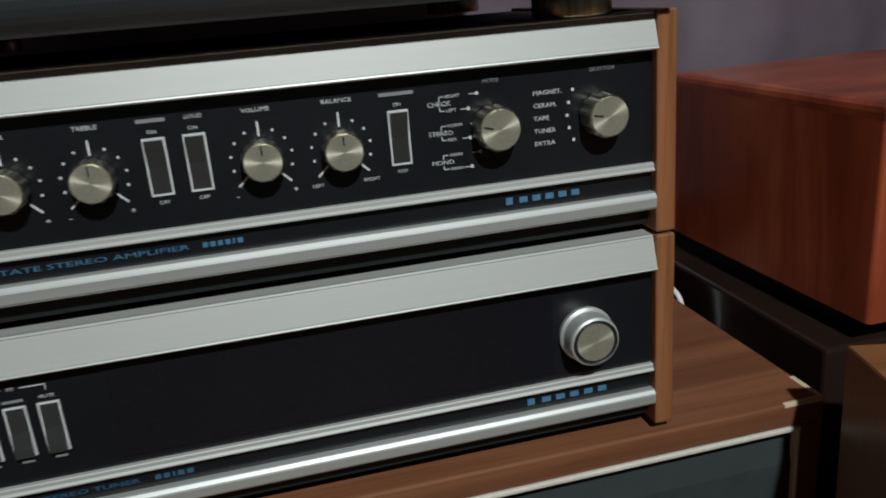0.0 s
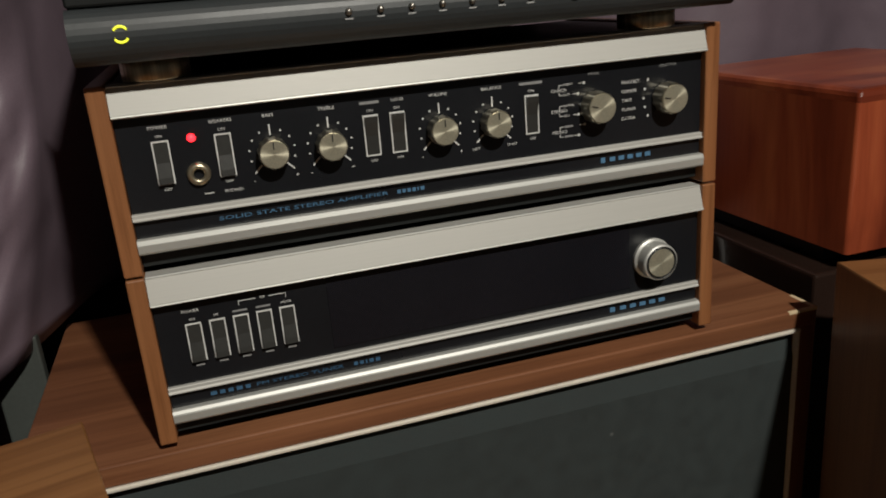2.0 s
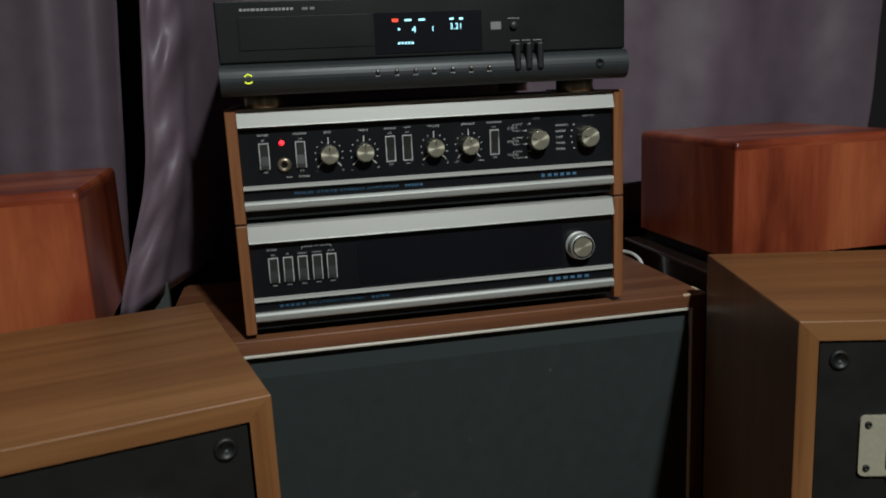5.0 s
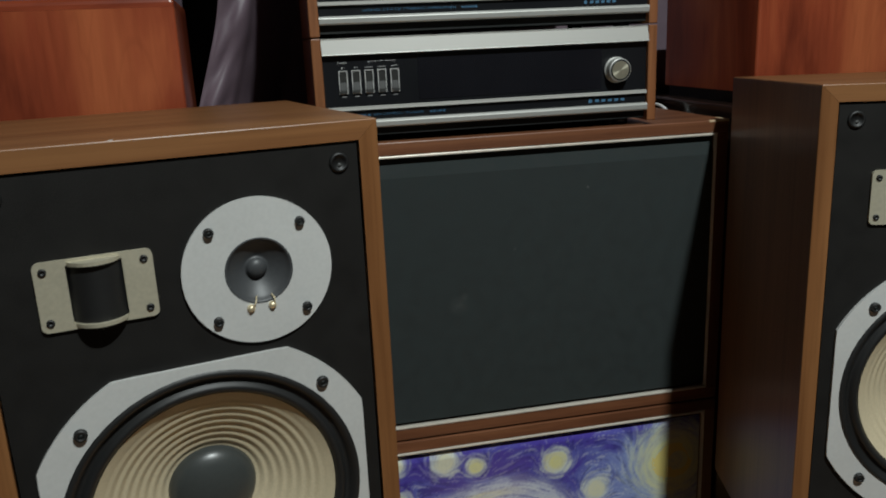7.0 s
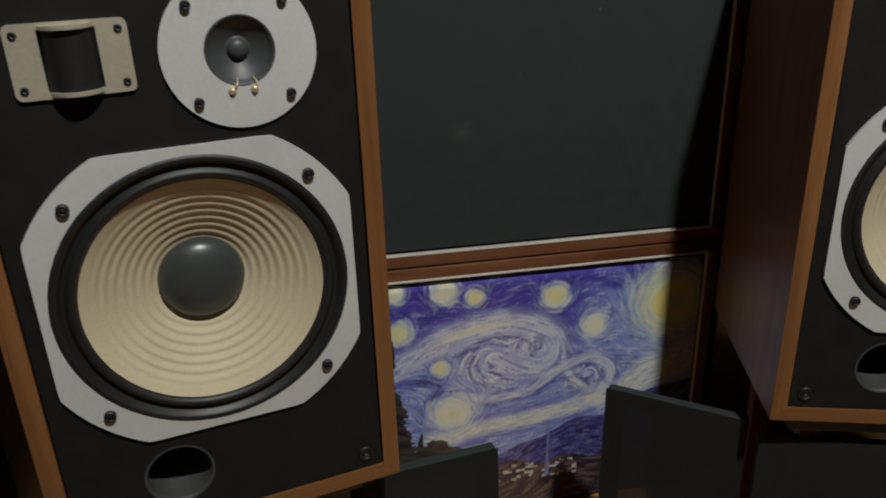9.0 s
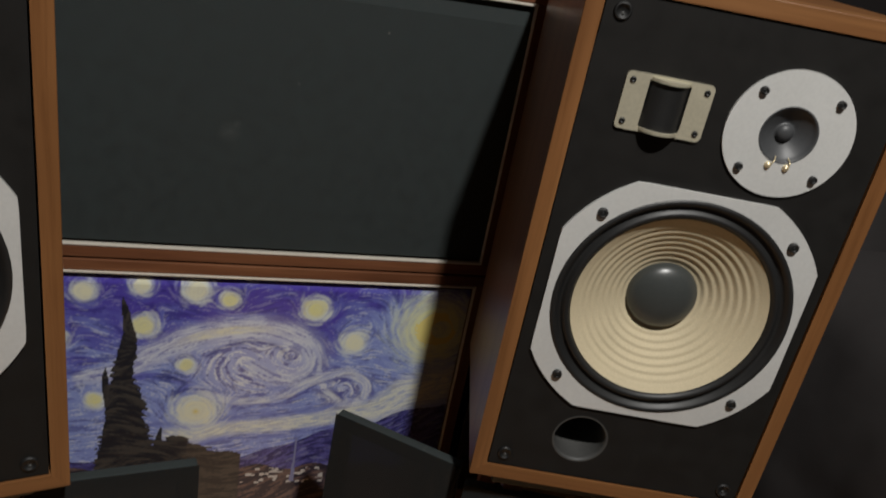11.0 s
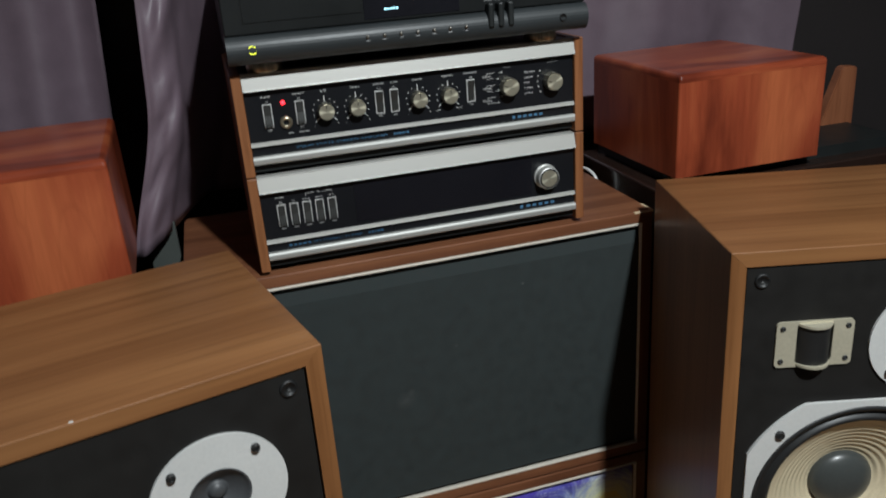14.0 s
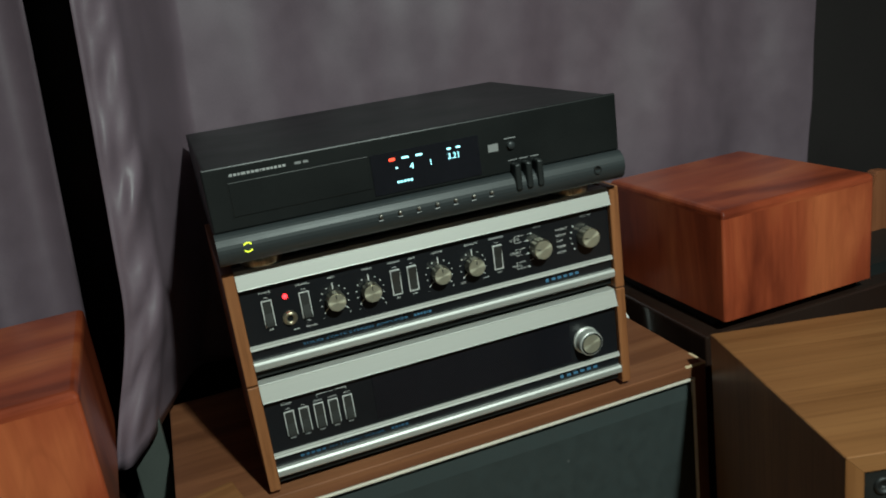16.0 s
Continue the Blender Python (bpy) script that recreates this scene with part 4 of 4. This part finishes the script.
def hifi_case(name, m, label, category):
    ob = thing(name, m, label, category, "matching hi-fi units")
    for s in (-1, 1):
        a, b = sorted((s * IN, s * AW))
        part("side_panel", cuboid(a, b, -0.006, 0.235, 0.0005, AH, bevel=0.0012), teak_z, ob, "teak-veneered side panel")
    part("case", cuboid(-IN + 0.0003, IN - 0.0003, 0.008, 0.232, 0.004, AH - 0.002, bevel=0.001), case_black, ob, "black metal case")
    part("front_panel", cuboid(-IN + 0.0004, IN - 0.0004, 0.0, 0.0078, 0.0225, 0.105), panel_black, ob, "gloss black front panel")
    part("top_strip", extruded_x([(0.012, AH - 0.0005), (-0.0018, AH - 0.0008), (-0.0074, 0.1060), (-0.0077, 0.1043), (-0.0065, 0.1036), (0.0, 0.1038), (0.012, 0.1045)], -IN + 0.0002, IN - 0.0002), alu, ob, "sloping brushed aluminium strip")
    # Thin lips in lighter metal put the strip's edge highlights into the colour.
    part("strip_edge", extruded_x([(-0.0060, 0.1062), (-0.0084, 0.1054), (-0.0087, 0.1047), (-0.0083, 0.1041), (-0.0060, 0.1038)], -IN + 0.0004, IN - 0.0004), alu_bright, ob, "lower lip of the aluminium strip, lighter metal for its highlight line")
    part("strip_edge", extruded_x([(0.0010, AH - 0.0004), (-0.0018, AH - 0.0005), (-0.0028, AH - 0.0014), (-0.0022, AH - 0.0020), (0.0010, AH - 0.0018)], -IN + 0.0004, IN - 0.0004), alu_bright, ob, "upper lip of the aluminium strip, lighter metal for its highlight line")
    part("thin_strip", extruded_x([(0.0, 0.0413), (-0.0024, 0.0411), (-0.0030, 0.0405), (-0.0032, 0.0386), (-0.0043, 0.0374), (-0.0042, 0.0367), (-0.0030, 0.0364), (0.0, 0.0364)], -IN + 0.0002, IN - 0.0002), alu, ob, "thin aluminium strip")
    part("low_strip", extruded_x([(0.004, 0.0245), (-0.0036, 0.0244), (-0.0048, 0.0240), (-0.0064, 0.0222), (-0.0067, 0.0212), (-0.0063, 0.0160), (-0.0052, 0.0146), (-0.0036, 0.0142), (0.004, 0.0142)], -IN + 0.0002, IN - 0.0002), alu_bright, ob, "rounded aluminium strip")
    part("plinth_panel", cuboid(-IN + 0.0004, IN - 0.0004, 0.004, 0.0078, 0.004, 0.0222), case_black, ob)
    for x in (-0.19, 0.19):
        for y in (0.03, 0.20):
            f = lathe([(0, 0.0), (0.010, 0.0), (0.011, 0.002), (0.011, 0.010), (0, 0.010)], 20)
            f.transform(Matrix.Translation((x, y, 0.0045)) @ Matrix.Rotation(-math.pi / 2, 4, "X"))
            part("foot", f, rubber, ob, "round black rubber foot")
    return ob


def rocker(parent, x, z, up=False, w=0.0108, h=0.0285):
    fr = bmesh.new()
    t = 0.0009
    for a in ((-w / 2, w / 2, h / 2 - t, h / 2), (-w / 2, w / 2, -h / 2, -h / 2 + t), (-w / 2, -w / 2 + t, -h / 2 + t, h / 2 - t), (w / 2 - t, w / 2, -h / 2 + t, h / 2 - t)):
        box(fr, x + a[0], x + a[1], -0.0012, 0.0002, z + a[2], z + a[3])
    sw = part("rocker_switch", fr, print_white, parent, "black rocker switch in a white outline")
    k = 1 if up else -1
    w2, h2 = w / 2 - t, h / 2 - t
    prof = [(0.001, z + k * h2), (-0.0042, z + k * h2), (-0.0036, z + k * h2 * 0.7), (-0.0012, z), (-0.0004, z - k * h2), (0.001, z - k * h2)]
    part("lever", extruded_x(prof, x - w2, x + w2), rocker_black, sw)


def knob(parent, x, z, r, depth, mat, angle=90, name="knob", label="turned brass-toned aluminium knob", point=True):
    bm = bmesh.new()
    n = 48
    rings = []
    for rr, y, rib in ((r * 1.02, -0.0012, 1), (r, -depth * 0.86, 1), (r * 0.93, -depth, 0)):
        rings.append([bm.verts.new((x + rr * (1 - 0.06 * rib * (i % 4 < 2)) * math.cos(2 * math.pi * i / n), y, z + rr * (1 - 0.06 * rib * (i % 4 < 2)) * math.sin(2 * math.pi * i / n))) for i in range(n)])
    for p, q in zip(rings, rings[1:]):
        for i in range(n):
            j = (i + 1) % n
            bm.faces.new((p[i], q[i], q[j], p[j]))
    bm.faces.new(rings[-1])
    bmesh.ops.recalc_face_normals(bm, faces=bm.faces)
    kb = part(name, bm, knob_metal, parent, label)
    part("knob_face", lathe([(0, -depth - 0.0006), (r * 0.88, -depth - 0.0006), (r * 0.91, -depth + 0.0004)], 40, (x, 0, z), False), spun, kb, "spun metal knob face")
    if point:
        mk = cuboid(r * 0.35, r * 0.8, -0.0004, 0.0, -0.0004, 0.0004)
        mk.transform(Matrix.Translation((x, -depth - 0.0007, z)) @ Matrix.Rotation(-radians(angle), 4, "Y"))
        part("pointer", mk, rocker_black, kb)
    return kb


def spun_metal():
    m, nt, b = material("spun_metal_face", 0.34, 0.65)
    b.inputs["Base Color"].default_value = (0.72, 0.66, 0.52, 1)
    b.inputs["Anisotropic"].default_value = 0.85
    n = node(nt, "ShaderNodeTexNoise", Scale=900.0)
    nt.links.new(coords(nt, (1, 1, 1)), n.inputs["Vector"])
    nt.links.new(ramp(nt, n.outputs["Fac"], [(0.3, (0.48, 0.45, 0.34)), (0.7, (0.60, 0.56, 0.43))]), b.inputs["Base Color"])
    tg = nt.nodes.new("ShaderNodeTangent")
    tg.direction_type, tg.axis = "RADIAL", "Y"
    nt.links.new(tg.outputs[0], b.inputs["Tangent"])
    return m


spun = spun_metal()


def dial_dots(parent, x, z, r, steps=11):
    bm = bmesh.new()
    for i in range(steps):
        a = radians(225 - 270 * i / (steps - 1))
        if i in (0, steps // 2, steps - 1):
            continue
        cx, cz = x + r * math.cos(a), z + r * math.sin(a)
        box(bm, cx - 0.0006, cx + 0.0006, -0.0006, -0.0001, cz - 0.0006, cz + 0.0006)
    part("dial_dots", bm, print_white, parent)
    for a in (90, 225, -45):
        k = cuboid(r * 0.74, r * 1.22, -0.0006, -0.0001, -0.0005, 0.0005)
        k.transform(Matrix.Translation((x, 0, z)) @ Matrix.Rotation(-radians(a), 4, "Y"))
        part("dial_mark", k, print_white, parent)


KZ = 0.0712
amp = hifi_case("amplifier", pose(0.0025, 0.402, 1.0072), "vintage stereo amplifier with black panel and aluminium strips", "amplifier")
for x, up in ((-0.188, False), (-0.149, False), (-0.050, True), (-0.031, True), (0.070, True)):
    rocker(amp, x, KZ + 0.001, up)
part("power_light", lathe([(0, -0.003), (0.0016, -0.0026), (0.0026, -0.0012), (0.0028, 0.0005)], 18, (-0.1685, 0, 0.0860)), red_led, amp, "glowing red power light")
jk = part("headphone_jack", lathe([(0.0034, 0.004), (0.0034, -0.003), (0.0046, -0.0042), (0.0068, -0.0036), (0.0078, -0.0008), (0.0078, 0.0004)], 28, (-0.1675, 0, 0.0622)), gold_metal, amp, "brass-ringed headphone socket")
part("jack_hole", lathe([(0, 0.0005), (0.0034, 0.0005), (0.0034, -0.001)], 16, (-0.1675, 0, 0.0622)), dark_hole, jk)
for x, t in ((-0.1185, "BASS"), (-0.0795, "TREBLE"), (-0.0005, "VOLUME"), (0.0395, "BALANCE")):
    knob(amp, x, KZ - 0.001, 0.0103, 0.0125, knob_metal)
    dial_dots(amp, x, KZ - 0.001, 0.0152)
    words(t, x, 0.0945, 0.0022, amp, print_white)
    if t != "BALANCE":
        words("-", x - 0.0145, 0.0525, 0.003, amp, print_white)
        words("+", x + 0.0145, 0.0525, 0.003, amp, print_white)
words("LEFT", 0.0255, 0.0525, 0.0018, amp, print_white)
words("RIGHT", 0.0535, 0.0525, 0.0018, amp, print_white)
for x in (-0.188, -0.149, -0.050, -0.031, 0.070):
    words("ON", x, 0.0893, 0.0018, amp, print_white)
    words("OFF", x, 0.0545, 0.0018, amp, print_white)
words("POWER", -0.188, 0.0950, 0.0022, amp, print_white)
words("SPEAKERS", -0.149, 0.0948, 0.0021, amp, print_white)
bar(-0.0565, -0.0430, 0.0939, 0.0957, amp, print_dim)
words("LOUD", -0.030, 0.0948, 0.0020, amp, print_white)
bar(0.0610, 0.0790, 0.0939, 0.0957, amp, print_dim)
words("PHONES", -0.147, 0.0482, 0.0020, amp, print_white)
bar(-0.166, -0.160, 0.0480, 0.0486, amp, print_white)
knob(amp, 0.1205, KZ + 0.001, 0.0118, 0.0140, knob_metal, 165)
knob(amp, 0.1815, KZ + 0.001, 0.0118, 0.0140, knob_metal, 170)
words("MODE", 0.1205, 0.0962, 0.0020, amp, print_dim)
words("SELECTOR", 0.1835, 0.0962, 0.0020, amp, print_dim)
for t, z, z2, left, right in (("CHECK", 0.0868, 0.0905, "RIGHT", "LEFT"), ("STEREO", 0.0715, 0.0752, "NORM.", "REV."), ("MONO", 0.0560, 0.0597, "", "")):
    words(t, 0.0920, z, 0.0024, amp, print_white)
    for zz, x1, tx in ((z2, 0.1120, left), (2 * z - z2, 0.1070, right)):
        bar(0.0925, 0.0950, zz - 0.0002, zz + 0.0002, amp, print_white, name="bracket_line")
        bar(0.0922, 0.0926, min(zz, z + (0.0016 if zz > z else -0.0016)), max(zz, z + (0.0016 if zz > z else -0.0016)), amp, print_white, name="bracket_line")
        if tx:
            words(tx, 0.0955, zz, 0.0017, amp, print_white, align="LEFT")
        else:
            bar(0.0960, 0.1030, zz - 0.0007, zz + 0.0007, amp, print_dim)
        bar(x1 - 0.0035, x1, zz - 0.0002, zz + 0.0002, amp, print_white, name="bracket_line")
        part("position_dot", cuboid(x1, x1 + 0.0015, -0.0006, -0.0001, zz - 0.0009, zz + 0.0009), print_white, amp)
for i, t in enumerate(("MAGNET.", "CERAM.", "TAPE", "TUNER", "EXTRA")):
    z = 0.0868 - 0.0068 * i
    words(t, 0.1435, z, 0.0024, amp, print_white, align="LEFT")
    part("position_dot", cuboid(0.1655 - 0.0035 * math.sin(math.pi * i / 4), 0.1670 - 0.0035 * math.sin(math.pi * i / 4), -0.0006, -0.0001, z - 0.0007, z + 0.0009), print_white, amp)


def emblem(parent, x0, x1, z, tall=0.0044):
    """A blue maker's mark as plain shapes."""
    step = (x1 - x0) / 6.0
    part("emblem", cuboid(x0, x0 + step * 0.5, -0.0007, -0.0001, z - tall * 0.45, z + tall * 0.45), print_blue, parent, "plain blue emblem square")
    for i in range(1, 6):
        part("emblem_bar", cuboid(x0 + step * i, x0 + step * (i + 0.62), -0.0007, -0.0001, z - tall * 0.36, z + tall * 0.36), print_blue, parent, "plain blue bar")


def small_bars(parent, x0, x1, z, widths, mat, tall=0.0034):
    total = sum(widths) + 0.35 * (len(widths) - 1)
    unit, x = (x1 - x0) / total, x0
    for w in widths:
        bar(x, x + w * unit, z - tall / 2, z + tall / 2, parent, mat)
        x += (w + 0.35) * unit


emblem(amp, 0.1255, 0.1715, 0.0300)
words("SOLID STATE STEREO AMPLIFIER", -0.160, 0.0300, 0.0027, amp, print_blue, align="LEFT", wide=2.15)
small_bars(amp, -0.036, -0.016, 0.0300, (0.7, 0.7, 0.7, 0.7, 0.3, 0.8), print_blue, 0.0026)

tuner = hifi_case("tuner", pose(0.0025, 0.402, 0.8815), "vintage radio tuner with wide dark dial and aluminium strips", "tuner")
part("dial_window", cuboid(-0.095, 0.150, -0.0006, 0.001, 0.0460, 0.1015), dark_glass, tuner, "unlit smoked dial window")
for i in range(5):
    x = -0.1890 + 0.0161 * i
    rocker(tuner, x, KZ, False)
    bar(x - 0.003, x + 0.003, 0.0532, 0.0546, tuner, print_dim)
    if i in (0, 1):
        words("ON" if i == 0 else "FM", x, 0.0886, 0.0017, tuner, print_white)
    elif i < 4:
        bar(x - 0.005, x + 0.005, 0.0879, 0.0892, tuner, print_dim)
words("MUTE", -0.1890 + 0.0161 * 4, 0.0888, 0.0018, tuner, print_white)
words("POWER", -0.1895, 0.0945, 0.0021, tuner, print_white)
words("FM", -0.1405, 0.0955, 0.0018, tuner, print_white)
for a, b in ((-0.157, -0.145), (-0.136, -0.124)):
    bar(a, b, 0.0953, 0.0957, tuner, print_white, name="bracket_line")
for a in (-0.157, -0.1244):
    bar(a, a + 0.0004, 0.0925, 0.0953, tuner, print_white, name="bracket_line")
tk = part("tuning_knob", lathe([(0.0165, 0.0), (0.0168, -0.003), (0.0155, -0.004), (0.0150, -0.0045), (0.0152, -0.0135), (0.0148, -0.0150), (0.0136, -0.0158)], 56, (0.170, 0, 0.0690), False), alu_bright, tuner, "large turned aluminium tuning knob")
part("knob_ring", lathe([(0.0137, -0.0157), (0.0133, -0.0150), (0.0120, -0.0150), (0.0117, -0.0158)], 48, (0.170, 0, 0.0690)), rubber, tk)
part("knob_face", lathe([(0, -0.0160), (0.0114, -0.0160), (0.0118, -0.0152)], 48, (0.170, 0, 0.0690), False), spun, tk, "spun metal knob face")
emblem(tuner, 0.1320, 0.1865, 0.0300)
small_bars(tuner, -0.186, -0.158, 0.0300, (0.7, 0.6, 0.6, 0.7, 0.6), print_blue_dim, 0.0026)
words("FM STEREO TUNER", -0.154, 0.0300, 0.0027, tuner, print_blue_dim, align="LEFT", wide=2.0)
small_bars(tuner, -0.082, -0.062, 0.0300, (0.7, 0.7, 0.3, 0.8, 0.8), print_blue_dim, 0.0026)


# ---- the disc player on top ----
disc = thing("disc_player", pose(0.0, 0.378, 1.1315), "black disc player with lit display on round metal feet", "disc player")
part("case", cuboid(-0.219, 0.219, 0.006, 0.335, 0.015, 0.1065, bevel=0.002), case_black, disc, "black metal case")
part("front_panel", cuboid(-0.2215, 0.2215, 0.0, 0.0058, 0.046, 0.1078, bevel=0.0016), front_black, disc, "matt black front panel")
part("groove", cuboid(-0.2205, 0.2205, 0.004, 0.0062, 0.0405, 0.0462), dark_hole, disc)
nose = [(0.010, 0.0455), (0.001, 0.0452)]
nose += [(0.003 - 0.0135 * math.sin(radians(a)), 0.0292 + 0.0162 * math.cos(radians(a))) for a in range(10, 176, 12)]
nose += [(0.010, 0.0130)]
bar_black = plain("satin_black", (0.026, 0.030, 0.032), 0.46, amount=0.12)
part("control_bar", extruded_x(nose, -0.2220, 0.2220), bar_black, disc, "rounded satin black control bar")
part("disc_tray", cuboid(-0.199, -0.0625, -0.0008, 0.001, 0.0585, 0.0915, bevel=0.0004), front_black, disc, "closed disc tray")
part("tray_gap", cuboid(-0.2, -0.1992, -0.0009, 0.001, 0.0580, 0.0920), dark_hole, disc)
part("tray_gap", cuboid(-0.1992, -0.0620, -0.0009, 0.001, 0.0917, 0.0922), dark_hole, disc)
dp = part("display", cuboid(-0.0605, 0.0560, -0.0009, 0.001, 0.0500, 0.0915), dark_glass, disc, "dark display window with blue-white digits")
words("4", -0.0185, 0.0735, 0.0068, dp, vfd, y=-0.0012, wide=1.0)
words("1", 0.0020, 0.0735, 0.0058, dp, vfd, y=-0.0012, wide=1.0)
words("3.21", 0.0275, 0.0755, 0.0062, dp, vfd, y=-0.0012, wide=0.95)
tri = bmesh.new()
tri.faces.new([tri.verts.new(p) for p in ((-0.0355, -0.0012, 0.0760), (-0.0325, -0.0012, 0.0745), (-0.0355, -0.0012, 0.0730))])
part("play_sign", tri, vfd, dp)
for a, b in ((-0.0280, -0.0205), (-0.0130, -0.0060), (0.0205, 0.0250), (0.0310, 0.0355)):
    part("display_bar", cuboid(a, b, -0.0012, -0.0008, 0.0826, 0.0846), vfd, dp)
for i in range(5):
    part("display_tick", cuboid(-0.0360 + 0.0036 * i, -0.0338 + 0.0036 * i, -0.0012, -0.0008, 0.0590, 0.0612), vfd, dp)
part("display_lamp", cuboid(-0.0415, -0.0350, -0.0012, -0.0008, 0.0822, 0.0852), vfd_red, dp, "small red display sign")
small_bars(disc, -0.1965, -0.1430, 0.0985, (0.8, 0.8, 0.6, 1.2, 0.8, 0.8, 0.9, 0.3, 0.8, 0.8, 0.6, 0.8, 0.8, 0.8), print_grey, 0.0024)
small_bars(disc, -0.134, -0.121, 0.0985, (0.9, 0.7), print_dim, 0.0024)
bar(0.0660, 0.0775, 0.0710, 0.0790, disc, print_dim)
part("open_button", lathe([(0, -0.004), (0.0034, -0.004), (0.0042, -0.003), (0.0042, 0.0)], 24, (0.0915, 0, 0.0745)), bar_black, disc, "round black button")
bar(0.0850, 0.0985, 0.0815, 0.0826, disc, print_dim)
for i in range(3):
    x = 0.0925 + 0.0128 * i
    part("tall_button", cuboid(x - 0.0036, x + 0.0036, -0.0135, 0.001, 0.0270, 0.0560, bevel=0.0024), case_black, disc, "tall rounded black button")
    bar(x - 0.005, x + 0.005, 0.0580, 0.0590, disc, print_dim)
for i in range(7):
    x = -0.0610 + 0.0202 * i
    bt = part("track_button", lathe([(0, -0.0025), (0.0016, -0.0024), (0.0022, -0.0008), (0.0022, 0.002)], 14, (x, -0.0108, 0.0315)), steel, disc, "small shiny button")
    part("button_mark", cuboid(x - 0.0025, x + 0.0025, -0.0107, -0.0100, 0.0268, 0.0276), print_grey, bt)
part("phones_socket", lathe([(0, 0.000), (0.0036, 0.0), (0.0036, -0.0012), (0.0046, -0.0012), (0.0048, 0.001)], 24, (0.1870, -0.0104, 0.0305)), dark_hole, disc)
for a0 in (35, 215):
    arc = [(0.0044 * math.cos(radians(a0 + 110 * i / 12)), 0.0044 * math.sin(radians(a0 + 110 * i / 12))) for i in range(13)]
    part("power_ring", tube([(-0.1935 + x, -0.0106, 0.0300 + z) for x, z in arc[::3]], 0.0007), yellow_led, disc, "glowing yellow-green power ring")
for x in (-0.180, 0.176):
    for y in (0.039, 0.29):
        f = lathe([(0, 0.0), (0.0208, 0.0), (0.0215, 0.001), (0.0215, 0.0118), (0.0206, 0.0130), (0.0180, 0.0134), (0.0, 0.0150)], 40)
        f.transform(Matrix.Translation((x, y, 0.0)) @ Matrix.Rotation(math.pi / 2, 4, "X"))
        part("foot", f, gold_metal, disc, "round pale brass foot")


# ---- floor boards ----
board = bmesh.new()
box(board, 0, 0.127, 0, 1.2, -0.0118, 0.0, bevel=0.0008, segments=1)
board_mesh = bpy.data.meshes.new("floor_board")
board.to_mesh(board_mesh)
board.free()
board_mesh.materials.append(floor_wood)
col = 0
x = X0
while x < X1 - 0.12:
    y = Y0 - (col * 0.43) % 1.2
    while y < Y1:
        a, b = max(y, Y0), min(y + 1.2, Y1)
        if b - a > 0.05:
            o = new("floor_board", board_mesh)
            o.parent = room_floor
            o.location, o.scale = (x, a, -0.018), (1, (b - a) / 1.2, 1)
        y += 1.2005
    x += 0.1275
    col += 1


# ---- the added low platform under everything ----
# Invented: carries the bright wood patch so the floor can stay dark.
platform = thing("added_platform", pose(-0.80, -0.28, -0.018), "added low platform of light orange pine boards, invented for the bright floor patch under the hi-fi", "platform")
plank = bmesh.new()
box(plank, 0, 0.1265, 0, 1.02, 0.0002, 0.018, bevel=0.0008, segments=1)
plank_mesh = bpy.data.meshes.new("plank")
plank.to_mesh(plank_mesh)
plank.free()
plank_mesh.materials.append(platform_wood)
for i in range(17):
    o = new("plank", plank_mesh)
    o.parent = platform
    o.location = (0.127 * i, 0, 0)
